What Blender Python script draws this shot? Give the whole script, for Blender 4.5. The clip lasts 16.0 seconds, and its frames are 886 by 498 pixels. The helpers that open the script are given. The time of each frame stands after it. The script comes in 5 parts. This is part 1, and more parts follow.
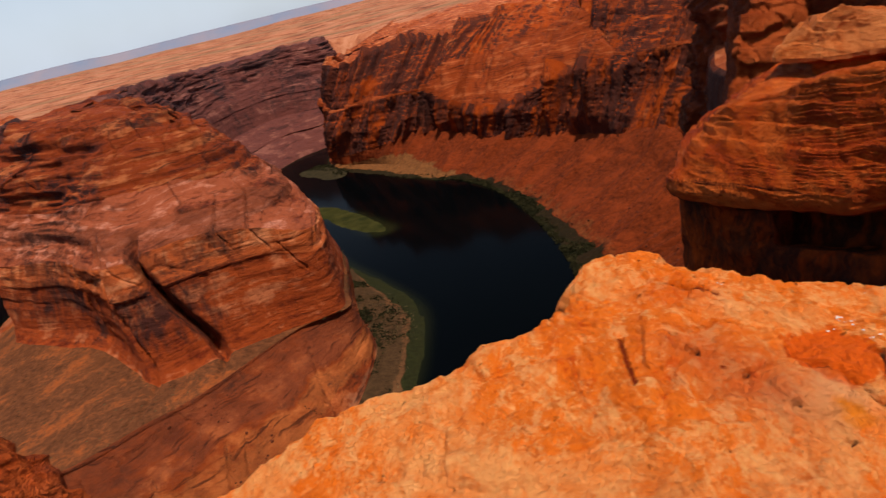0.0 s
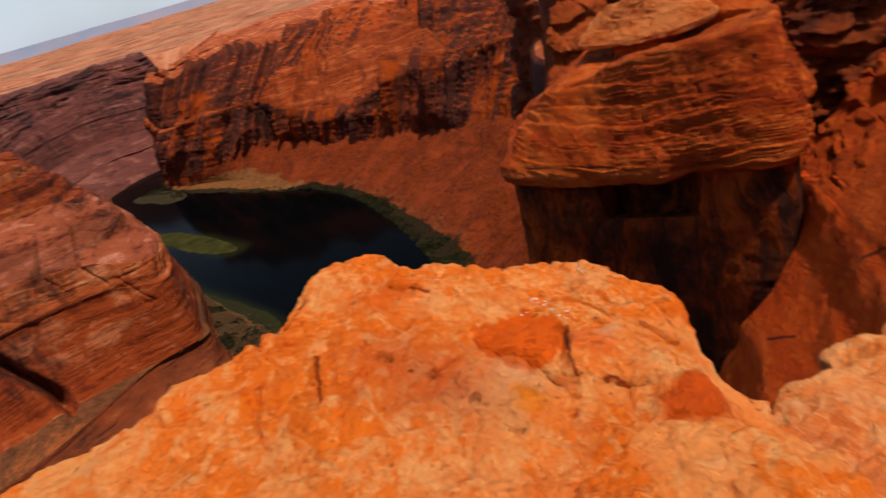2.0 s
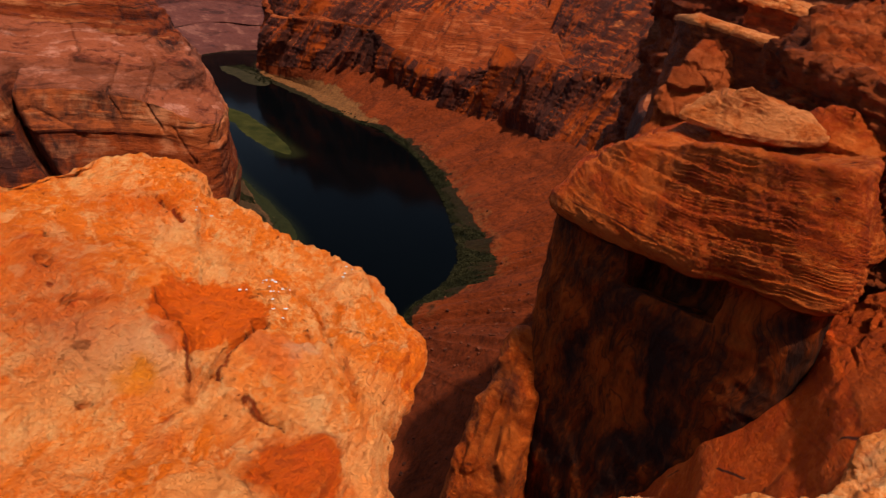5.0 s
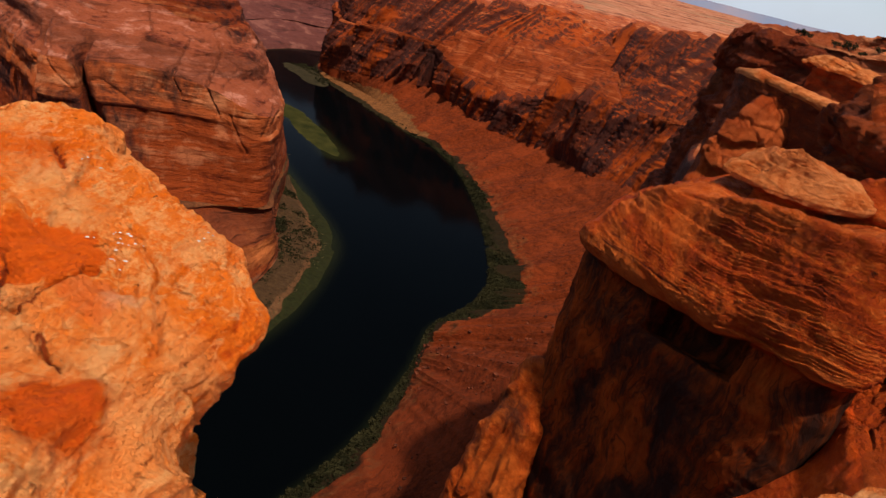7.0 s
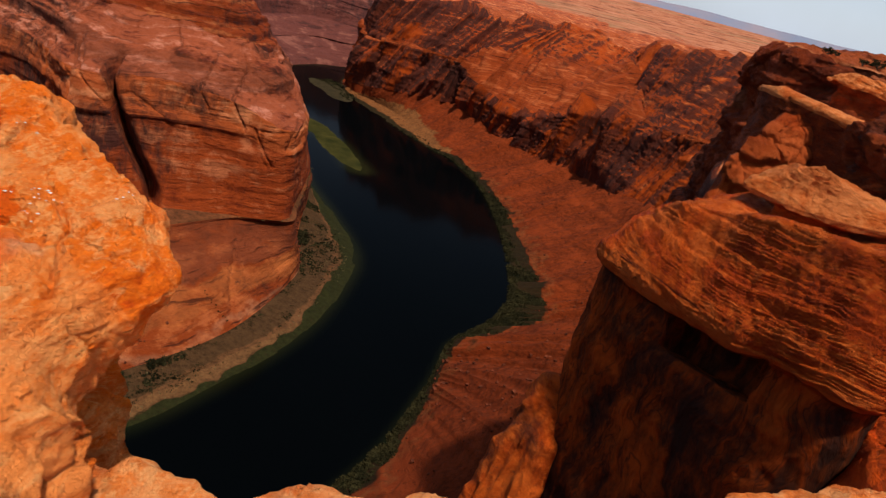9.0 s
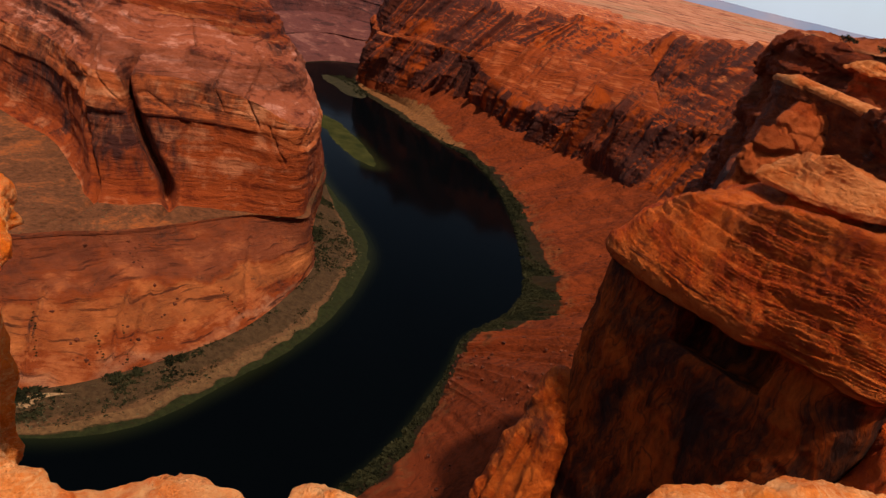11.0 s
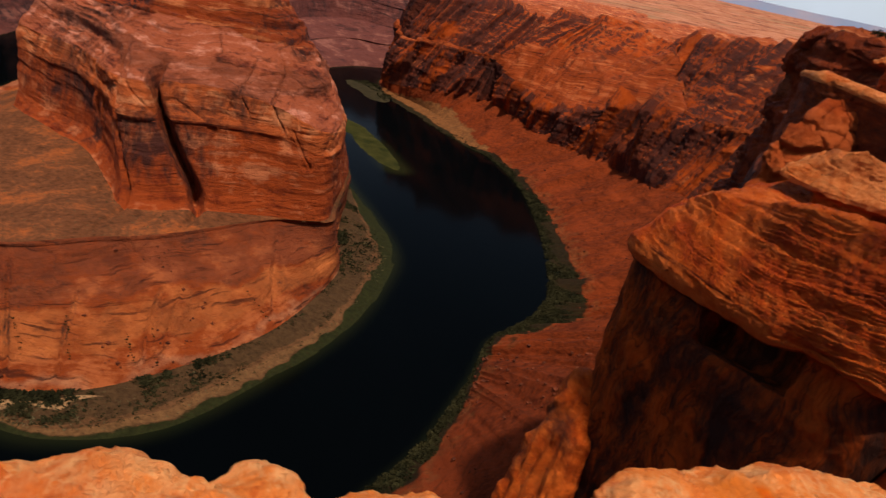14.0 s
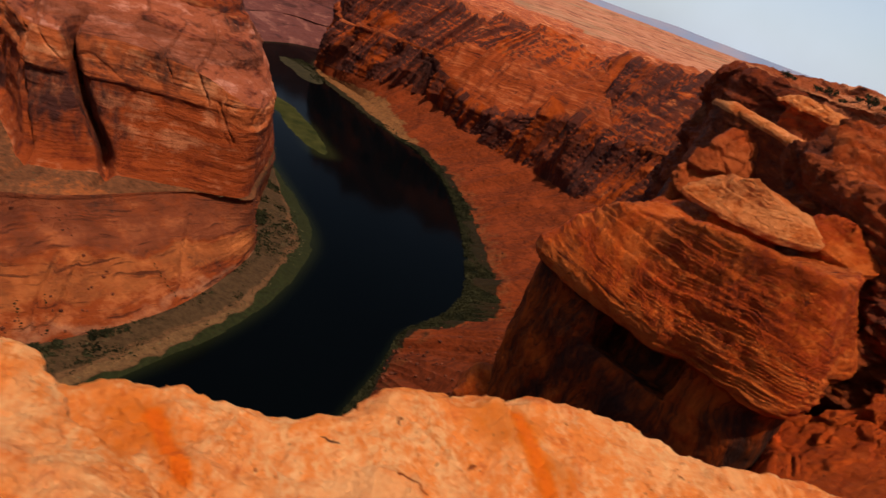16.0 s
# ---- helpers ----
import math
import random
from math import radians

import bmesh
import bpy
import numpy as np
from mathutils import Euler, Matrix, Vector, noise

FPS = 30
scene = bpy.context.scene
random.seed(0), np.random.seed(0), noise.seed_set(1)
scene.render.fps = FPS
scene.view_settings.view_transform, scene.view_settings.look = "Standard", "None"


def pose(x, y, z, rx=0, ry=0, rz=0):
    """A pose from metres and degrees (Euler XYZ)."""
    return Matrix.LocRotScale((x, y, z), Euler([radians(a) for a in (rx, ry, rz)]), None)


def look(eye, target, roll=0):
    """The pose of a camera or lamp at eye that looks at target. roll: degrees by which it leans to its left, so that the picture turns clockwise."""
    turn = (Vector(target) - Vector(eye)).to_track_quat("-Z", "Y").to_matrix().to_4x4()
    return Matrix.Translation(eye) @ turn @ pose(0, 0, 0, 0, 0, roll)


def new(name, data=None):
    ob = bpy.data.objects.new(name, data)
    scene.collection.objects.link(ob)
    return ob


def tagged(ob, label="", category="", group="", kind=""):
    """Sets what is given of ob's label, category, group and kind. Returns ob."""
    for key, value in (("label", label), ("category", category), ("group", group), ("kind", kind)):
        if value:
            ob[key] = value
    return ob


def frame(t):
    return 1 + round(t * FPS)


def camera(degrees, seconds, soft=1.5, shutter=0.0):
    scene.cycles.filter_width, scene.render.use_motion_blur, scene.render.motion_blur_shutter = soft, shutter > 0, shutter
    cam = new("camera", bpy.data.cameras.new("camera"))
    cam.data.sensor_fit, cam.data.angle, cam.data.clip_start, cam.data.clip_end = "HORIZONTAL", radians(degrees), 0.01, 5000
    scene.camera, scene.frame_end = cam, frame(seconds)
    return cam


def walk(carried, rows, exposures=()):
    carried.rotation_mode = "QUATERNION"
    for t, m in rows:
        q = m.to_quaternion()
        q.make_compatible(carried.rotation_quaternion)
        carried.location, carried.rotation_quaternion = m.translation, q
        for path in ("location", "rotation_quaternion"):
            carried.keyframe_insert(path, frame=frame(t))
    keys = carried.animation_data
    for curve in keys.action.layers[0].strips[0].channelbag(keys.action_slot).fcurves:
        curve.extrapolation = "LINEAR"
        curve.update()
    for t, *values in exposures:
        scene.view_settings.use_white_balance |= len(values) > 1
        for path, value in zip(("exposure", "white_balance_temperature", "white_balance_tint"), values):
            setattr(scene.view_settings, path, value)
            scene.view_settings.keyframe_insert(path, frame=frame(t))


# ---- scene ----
cam = camera(68.8, 16.0, 1.3, 0.5)
PATH = [
    (0.0, pose(0.074, 0.093, -0.046, 67.57, 13.03, -5.23)),
    (0.5, pose(0.197, 0.148, -0.060, 66.66, 13.54, -8.84)),
    (1.0, pose(0.351, 0.162, -0.106, 66.32, 15.71, -11.11)),
    (1.5, pose(0.537, 0.119, -0.168, 66.09, 15.84, -12.96)),
    (2.0, pose(0.732, 0.140, -0.242, 64.24, 14.74, -20.02)),
    (2.5, pose(0.881, 0.202, -0.340, 62.07, 15.90, -24.97)),
    (3.0, pose(1.058, 0.302, -0.407, 62.88, 8.92, -21.09)),
    (3.5, pose(1.230, 0.361, -0.446, 62.34, 5.46, -18.09)),
    (4.0, pose(1.404, 0.372, -0.479, 62.71, 1.41, -15.70)),
    (4.5, pose(1.590, 0.326, -0.500, 63.57, -7.08, -10.11)),
    (5.0, pose(1.717, 0.316, -0.485, 63.91, -7.58, -6.37)),
    (7.5, pose(2.447, 0.219, -0.481, 64.36, -14.49, 0.95)),
    (8.0, pose(2.556, 0.160, -0.485, 64.41, -14.05, 1.84)),
    (8.5, pose(2.615, 0.145, -0.492, 65.06, -13.60, 2.04)),
    (9.0, pose(2.704, 0.184, -0.546, 65.29, -13.64, 2.00)),
    (11.5, pose(3.313, 0.370, -0.588, 64.05, -11.63, 3.91)),
    (12.0, pose(3.356, 0.396, -0.593, 62.84, -9.78, 8.79)),
    (12.5, pose(3.384, 0.415, -0.583, 63.21, -11.06, 10.36)),
    (13.0, pose(3.379, 0.434, -0.631, 63.99, -11.89, 9.62)),
    (13.5, pose(3.450, 0.396, -0.652, 64.35, -9.81, 6.61)),
    (14.0, pose(3.581, 0.347, -0.634, 64.54, -11.35, 4.83)),
    (14.5, pose(3.747, 0.252, -0.642, 64.77, -14.78, 4.30)),
    (15.0, pose(3.890, 0.196, -0.625, 64.45, -15.42, 4.49)),
    (15.5, pose(4.066, 0.126, -0.633, 64.91, -16.34, 3.04)),
    (16.0, pose(4.290, 0.078, -0.686, 65.06, -19.01, 0.57)),
]
walk(cam, PATH, [(0.0, 0.0), (16.0, 0.0)])

# ---- world, sun ----
SUN_ELEV, SUN_AZ = radians(67), radians(158)      # azimuth clockwise from +y
world = bpy.data.worlds.new("sky")
scene.world = world
world.use_nodes = True
wn, wl = world.node_tree.nodes, world.node_tree.links
sky = wn.new("ShaderNodeTexSky")
sky.sky_type, sky.sun_disc = "NISHITA", False
sky.sun_elevation, sky.sun_rotation = SUN_ELEV, SUN_AZ
sky.air_density, sky.dust_density, sky.ozone_density = 1.0, 1.5, 1.0
# bright hazy cloud over a blue sky, thickest towards the horizon
way = wn.new("ShaderNodeTexCoord")
part_z = wn.new("ShaderNodeSeparateXYZ")
wl.new(way.outputs["Generated"], part_z.inputs[0])
veil = wn.new("ShaderNodeMapRange")
wl.new(part_z.outputs[2], veil.inputs[0])
veil.inputs[1].default_value, veil.inputs[2].default_value = 0.0, 0.38
veil.inputs[3].default_value, veil.inputs[4].default_value = 0.95, 0.12
cloud = wn.new("ShaderNodeTexNoise")
wl.new(way.outputs["Generated"], cloud.inputs["Vector"])
cloud.inputs["Scale"].default_value, cloud.inputs["Detail"].default_value = 3.0, 5
thick = wn.new("ShaderNodeMapRange")
wl.new(cloud.outputs["Fac"], thick.inputs[0])
thick.inputs[1].default_value, thick.inputs[2].default_value = 0.3, 0.7
thick.inputs[3].default_value, thick.inputs[4].default_value = 0.55, 1.0
cover = wn.new("ShaderNodeMath")
cover.operation = "MULTIPLY"
wl.new(veil.outputs[0], cover.inputs[0])
wl.new(thick.outputs[0], cover.inputs[1])
hazy = wn.new("ShaderNodeMixRGB")
wl.new(cover.outputs[0], hazy.inputs[0])
wl.new(sky.outputs[0], hazy.inputs[1])
hazy.inputs[2].default_value = (5.9, 6.6, 7.7, 1)
wl.new(hazy.outputs[0], wn["Background"].inputs[0])
wn["Background"].inputs[1].default_value = 0.115
sun_data = bpy.data.lights.new("sun", "SUN")
sun_data.energy, sun_data.angle, sun_data.color = 4.2, radians(2), (1.0, 0.87, 0.72)
sun = new("sun", sun_data)
sun_way = Vector((math.sin(SUN_AZ) * math.cos(SUN_ELEV), math.cos(SUN_AZ) * math.cos(SUN_ELEV), math.sin(SUN_ELEV)))
sun.matrix_world = look(sun_way * 300, (0, 0, 0))


# ---- noise and surfaces ----
def _hash(i, j, k, seed):
    h = (i * 374761393 + j * 668265263 + k * 2147483647 + seed * 974634777) & 0xFFFFFFFF
    h = ((h ^ (h >> 13)) * 1274126177) & 0xFFFFFFFF
    h = ((h ^ (h >> 16)) * 2246822519) & 0xFFFFFFFF
    return ((h ^ (h >> 15)) & 0xFFFFFF) / float(0x7FFFFF) - 1.0


def vnoise(p, seed=0):
    """Smooth value noise in -1..1 at rows of points."""
    q = np.floor(p).astype(np.int64)
    f = p - q
    f = f * f * f * (f * (f * 6 - 15) + 10)
    i, j, k = q[..., 0], q[..., 1], q[..., 2]
    fx, fy, fz = f[..., 0], f[..., 1], f[..., 2]
    out = 0
    for di in (0, 1):
        wx = fx if di else 1 - fx
        for dj in (0, 1):
            wy = fy if dj else 1 - fy
            for dk in (0, 1):
                out = out + wx * wy * (fz if dk else 1 - fz) * _hash(i + di, j + dj, k + dk, seed)
    return out


def fbm(p, octaves=4, seed=0, gain=0.5, ridged=False):
    out, amp, tot, q = 0, 1.0, 0.0, np.asarray(p, float)
    for o in range(octaves):
        n = vnoise(q, seed + o * 17)
        out = out + amp * ((1 - 2 * np.abs(n)) if ridged else n)
        tot, amp, q = tot + amp, amp * gain, q * 2.03 + 11.7
    return out / tot


def cells(p, seed=0):
    """Nearest of one jittered point a unit cell: a value of its own in -1..1, and how far the edge to the next one is."""
    q = np.floor(p).astype(np.int64)
    f1 = np.full(p.shape[:-1], 9.0)
    f2, val = f1.copy(), np.zeros(p.shape[:-1])
    for di in (-1, 0, 1):
        for dj in (-1, 0, 1):
            for dk in (-1, 0, 1):
                i, j, k = q[..., 0] + di, q[..., 1] + dj, q[..., 2] + dk
                d = ((i + 0.5 + 0.45 * _hash(i, j, k, seed) - p[..., 0]) ** 2 + (j + 0.5 + 0.45 * _hash(i, j, k, seed + 1) - p[..., 1]) ** 2
                     + (k + 0.5 + 0.45 * _hash(i, j, k, seed + 2) - p[..., 2]) ** 2)
                closer = d < f1
                f2 = np.where(closer, f1, np.minimum(f2, d))
                val = np.where(closer, _hash(i, j, k, seed + 3), val)
                f1 = np.where(closer, d, f1)
    return val, np.sqrt(f2) - np.sqrt(f1)


def spline(a, u, closed):
    """Catmull-Rom through the rows of a at parameters u (in rows)."""
    n = len(a)
    i = np.floor(u).astype(int)
    t = (u - i)[:, None]
    pick = (lambda k: a[k % n]) if closed else (lambda k: a[np.clip(k, 0, n - 1)])
    p0, p1, p2, p3 = pick(i - 1), pick(i), pick(i + 1), pick(i + 2)
    return 0.5 * (2 * p1 + (p2 - p0) * t + (2 * p0 - 5 * p1 + 4 * p2 - p3) * t ** 2 + (3 * p1 - p0 - 3 * p2 + p3) * t ** 3)


def stations(ref, ns, closed, weight=None):
    """Parameters that step evenly along the polyline ref; weight(xy) asks for more of them."""
    n = len(ref)
    fine = np.linspace(0, n if closed else n - 1, 40 * n + 1)
    pts = spline(ref, np.minimum(fine, fine[-1] - 1e-9), closed)
    step = np.linalg.norm(np.diff(pts[:, :2], axis=0), axis=1) + 1e-6
    if weight is not None:
        step = step * weight((pts[1:] + pts[:-1]) / 2)
    run = np.concatenate([[0], np.cumsum(step)])
    s = np.linspace(0, run[-1], ns + (1 if closed else 0))
    u = np.interp(s, run, fine)
    return np.minimum(u[:-1] if closed else u, fine[-1] - 1e-9)


def loft(levels, u, counts, closed):
    """A grid of points (rows from level to level, columns along u) and, for each row, its place among the levels."""
    rings = [spline(np.asarray(l, float), u, closed) for l in levels]
    rows, place = [], []
    for k, c in enumerate(counts):
        for m in range(c):
            f = m / c
            rows.append(rings[k] * (1 - f) + rings[k + 1] * f)
            place.append(k + f)
    rows.append(rings[-1])
    place.append(len(levels) - 1)
    return np.array(rows), np.array(place)


def grid_normals(g, closed):
    du = (np.roll(g, -1, 1) - np.roll(g, 1, 1)) if closed else np.gradient(g, axis=1)
    n = np.cross(du, np.gradient(g, axis=0))
    return n / (np.linalg.norm(n, axis=2, keepdims=True) + 1e-12)


def smooth_rows(g, times, closed):
    for _ in range(times):
        g[1:-1] = 0.25 * g[:-2] + 0.5 * g[1:-1] + 0.25 * g[2:]
    return g


def grid_mesh(name, g, closed, flip=False):
    r, c = g.shape[:2]
    idx = np.arange(r * c).reshape(r, c)
    a = idx[:-1]
    b = idx[1:]
    if closed:
        q = np.stack([a, np.roll(a, -1, 1), np.roll(b, -1, 1), b], -1)
    else:
        q = np.stack([a[:, :-1], a[:, 1:], b[:, 1:], b[:, :-1]], -1)
    q = q.reshape(-1, 4)
    if flip:
        q = q[:, ::-1]
    return raw_mesh(name, g.reshape(-1, 3), q)


def raw_mesh(name, verts, faces, smooth=True):
    me = bpy.data.meshes.new(name)
    verts, faces = np.ascontiguousarray(verts, np.float32), np.ascontiguousarray(faces, np.int32)
    k = faces.shape[1]
    me.vertices.add(len(verts))
    me.vertices.foreach_set("co", verts.ravel())
    me.loops.add(faces.size)
    me.loops.foreach_set("vertex_index", faces.ravel())
    me.polygons.add(len(faces))
    me.polygons.foreach_set("loop_start", np.arange(0, faces.size, k, dtype=np.int32))
    me.polygons.foreach_set("use_smooth", np.full(len(faces), smooth))
    me.update(calc_edges=True)
    return me


def part(name, me, mat, parent, label=""):
    ob = new(name, me)
    me.materials.append(mat)
    ob.parent = parent
    return tagged(ob, label)


def split_grid(thing, g, place, closed, pieces, extra=()):
    """Cuts a lofted grid between levels into parts of a thing. pieces: (name, from level, to level, material, label);
    extra: (name, grid of values) that the materials use, such as how far along a cliff a point lies."""
    for name, lo, hi, mat, label in pieces:
        r = np.where((place >= lo - 1e-6) & (place <= hi + 1e-6))[0]
        me = grid_mesh(name, g[r[0]:r[-1] + 1], closed)
        for key, values in extra:
            me.attributes.new(key, "FLOAT", "POINT").data.foreach_set("value", np.ascontiguousarray(values[r[0]:r[-1] + 1], np.float32).ravel())
        part(name, me, mat, thing, label)
    return thing


def strata(p, thick, seed, warp=0.3, warp_size=20.0):
    """Hard and soft beds: a stepped profile of the height, slightly warped from place to place."""
    z = p[..., 2] / thick + warp * fbm(p / warp_size, 2, seed)
    q = np.stack([np.full_like(z, 3.3), p[..., 0] / (60 * thick), z], -1)
    n = vnoise(q, seed + 5)
    return np.tanh(3.0 * n)


# ---- materials ----
def material(name):
    m = bpy.data.materials.new(name)
    m.use_nodes = True
    return m, m.node_tree.nodes, m.node_tree.links, m.node_tree.nodes["Principled BSDF"]


class Net:
    """Short ways to add nodes to a material."""

    def __init__(self, name, rough=0.9, spec=0.2):
        self.m, self.n, self.l, self.b = material(name)
        self.b.inputs["Roughness"].default_value = rough
        self.b.inputs["Specular IOR Level"].default_value = spec
        self.pos = self.n.new("ShaderNodeNewGeometry").outputs["Position"]

    def put(self, node, socket, value):
        if hasattr(value, "is_linked"):
            self.l.new(value, node.inputs[socket])
        else:
            node.inputs[socket].default_value = value

    def scaled(self, v, sx, sy, sz):
        k = self.n.new("ShaderNodeVectorMath")
        k.operation = "MULTIPLY"
        self.put(k, 0, v)
        k.inputs[1].default_value = (sx, sy, sz)
        return k.outputs[0]

    def noise(self, v, scale, detail=4, rough=0.55, distort=0.0, colour=False):
        k = self.n.new("ShaderNodeTexNoise")
        self.put(k, "Vector", v)
        k.inputs["Scale"].default_value, k.inputs["Detail"].default_value = scale, detail
        k.inputs["Roughness"].default_value, k.inputs["Distortion"].default_value = rough, distort
        return k.outputs["Color" if colour else "Fac"]

    def ramp(self, fac, *stops):
        k = self.n.new("ShaderNodeValToRGB")
        self.put(k, 0, fac)
        e = k.color_ramp.elements
        while len(e) < len(stops):
            e.new(0.5)
        for el, (at, col) in zip(e, stops):
            el.position = at
            el.color = (*col, 1) if isinstance(col, tuple) else (col, col, col, 1)
        return k.outputs[0]

    def mix(self, fac, a, b, mode="MIX"):
        k = self.n.new("ShaderNodeMixRGB")
        k.blend_type = mode
        self.put(k, 0, fac)
        for s, v in ((1, a), (2, b)):
            self.put(k, s, (*v, 1) if isinstance(v, tuple) else v)
        return k.outputs[0]

    def math(self, op, a, b=0.0):
        k = self.n.new("ShaderNodeMath")
        k.operation = op
        self.put(k, 0, a)
        self.put(k, 1, b)
        return k.outputs[0]

    def add(self, a, b):
        k = self.n.new("ShaderNodeVectorMath")
        k.operation = "ADD"
        self.put(k, 0, a)
        self.put(k, 1, b)
        return k.outputs[0]

    def given(self, name):
        """A value that the mesh carries."""
        k = self.n.new("ShaderNodeAttribute")
        k.attribute_name = name
        return k.outputs["Fac"]

    def vector(self, x, y, z):
        k = self.n.new("ShaderNodeCombineXYZ")
        for i, v in enumerate((x, y, z)):
            self.put(k, i, v)
        return k.outputs[0]

    def up(self):
        """How far the surface faces up, from 0 to 1."""
        k = self.n.new("ShaderNodeSeparateXYZ")
        self.l.new(self.n.new("ShaderNodeNewGeometry").outputs["True Normal"], k.inputs[0])
        return k.outputs[2]

    def height(self):
        k = self.n.new("ShaderNodeSeparateXYZ")
        self.l.new(self.pos, k.inputs[0])
        return k.outputs[2]

    def bump(self, h, dist, strength=1.0, chain=None):
        k = self.n.new("ShaderNodeBump")
        self.put(k, "Height", h)
        k.inputs["Distance"].default_value, k.inputs["Strength"].default_value = dist, strength
        if chain is not None:
            self.l.new(chain, k.inputs["Normal"])
        return k.outputs[0]

    def finish(self, colour, normal=None, vivid=1.0):
        if vivid != 1.0:
            k = self.n.new("ShaderNodeHueSaturation")
            k.inputs["Saturation"].default_value = vivid
            self.put(k, "Color", colour)
            colour = k.outputs[0]
        self.put(self.b, "Base Color", colour)
        if normal is not None:
            self.l.new(normal, self.b.inputs["Normal"])
        return self.m


VIVID = 1.07


def cliff_material(name, bed, streak, pale, mid, deep, varnish, varnish_at=0.56, band=0.45, lines=0.5, grain=(0.06, 0.06, 0.5), zones=()):
    """Bedded sandstone: bands by height, dark seams between beds, runs of varnish down steep faces."""
    w = Net(name)
    pale, mid, deep = ((c[0] * f, c[1] * 0.91 * f, c[2] * 0.98 * f) for c, f in ((pale, 0.86), (mid, 0.77), (deep, 0.72)))
    warp = w.scaled(w.noise(w.pos, 0.012, 3, colour=True), 18, 18, 18)
    p = w.add(w.pos, warp)
    bands = w.noise(w.scaled(p, 0.03 / bed, 0.03 / bed, 1.0 / bed), 1.0, 6, 0.65)
    blotch = w.noise(w.pos, 0.03, 7, 0.68)
    rock = w.ramp(w.mix(band, blotch, bands), (0.385, deep), (0.46, mid), (0.52, mid), (0.585, pale))
    for lo, hi, tint, much in zones:
        h = w.math("ADD", w.height(), w.math("MULTIPLY", w.math("SUBTRACT", w.noise(w.pos, 0.02, 5, 0.6), 0.5), 26.0))
        ends = []
        for at, sign in ((lo, 1), (hi, -1)):
            k = w.n.new("ShaderNodeMapRange")
            k.interpolation_type = "SMOOTHSTEP"
            w.put(k, 0, h)
            k.inputs[1].default_value, k.inputs[2].default_value = at - 1.5 * sign, at + 1.5 * sign
            ends.append(k.outputs[0])
        patches = w.ramp(w.noise(w.pos, 0.045, 6, 0.7), (0.36, 0.35), (0.52, 1.0))
        rock = w.mix(w.math("MULTIPLY", w.math("MULTIPLY", w.math("MULTIPLY", ends[0], ends[1]), patches), much), rock, w.mix(w.ramp(blotch, (0.4, 0.0), (0.6, 1.0)), tuple(c * 0.6 for c in tint), tint))
    seam = w.noise(w.scaled(p, 0.12 / bed, 0.12 / bed, 2.6 / bed), 1.0, 4, 0.6)
    rock = w.mix(w.ramp(seam, (0.33, lines), (0.42, 0.0)), rock, tuple(c * 0.3 for c in deep))
    runs = w.noise(w.scaled(p, 1 / streak, 1 / streak, 0.3 / streak), 1.0, 6, 0.65)
    patch = w.noise(w.pos, 0.009, 5, 0.62, 0.5)
    dark = w.ramp(w.mix(0.7, runs, patch), (varnish_at - 0.05, 0.0), (varnish_at + 0.05, 1.0))
    steep = w.ramp(w.up(), (0.72, 1.0), (0.88, 0.0))
    rock = w.mix(w.math("MULTIPLY", w.math("MULTIPLY", dark, steep), 0.9), rock, varnish)
    n = w.bump(w.noise(w.scaled(p, *grain), 1.0, 7, 0.7), 5.0, 1.0)
    n = w.bump(w.noise(w.pos, 0.3, 7, 0.7), 1.8, 0.9, n)
    return w.finish(rock, n, VIVID)


def ribbed_material(name, pale, mid, deep, varnish, panel_at=0.5, run_size=30.0):
    """Cliff of leaning ribs: varnish in tall panels and thin runs that follow the ribs, bare orange stone between."""
    w = Net(name)
    wob = w.scaled(w.noise(w.pos, 0.025, 6, 0.7, colour=True), 1.6, 0.8, 0.0)
    r, h = w.given("run"), w.height()
    tall = w.add(w.vector(w.math("DIVIDE", r, run_size), w.math("DIVIDE", h, 4.5 * run_size), 0.0), wob)
    thin = w.add(w.vector(w.math("DIVIDE", r, run_size * 0.2), w.math("DIVIDE", h, 2.6 * run_size), 3.0), wob)
    blotch = w.noise(w.pos, 0.035, 7, 0.7)
    runs = w.noise(thin, 1.0, 6, 0.65)
    bands = w.noise(w.scaled(w.pos, 0.004, 0.004, 0.11), 1.0, 6, 0.65, 0.3)
    rock = w.ramp(w.mix(0.4, w.mix(0.5, blotch, bands), runs), (0.38, deep), (0.46, mid), (0.53, mid), (0.61, pale))
    panel = w.noise(tall, 1.0, 6, 0.66, 0.6)
    dark = w.ramp(w.mix(0.35, panel, runs), (panel_at - 0.03, 0.0), (panel_at + 0.03, 1.0))
    steep = w.ramp(w.up(), (0.66, 1.0), (0.84, 0.0))
    rock = w.mix(w.math("MULTIPLY", w.math("MULTIPLY", dark, steep), 0.9), rock, w.mix(w.ramp(runs, (0.45, 0.0), (0.62, 0.5)), varnish, deep))
    seam = w.noise(w.scaled(w.add(w.pos, w.scaled(w.noise(w.pos, 0.015, 3, colour=True), 20, 20, 20)), 0.006, 0.006, 0.16), 1.0, 4, 0.6)
    rock = w.mix(w.ramp(seam, (0.34, 0.6), (0.40, 0.0)), rock, tuple(c * 0.3 for c in deep))
    n = w.bump(runs, 6.0, 1.0)
    n = w.bump(w.noise(w.pos, 0.09, 7, 0.7), 6.0, 0.9, n)
    n = w.bump(w.noise(w.pos, 0.35, 6, 0.7), 1.6, 0.9, n)
    return w.finish(rock, n, VIVID)


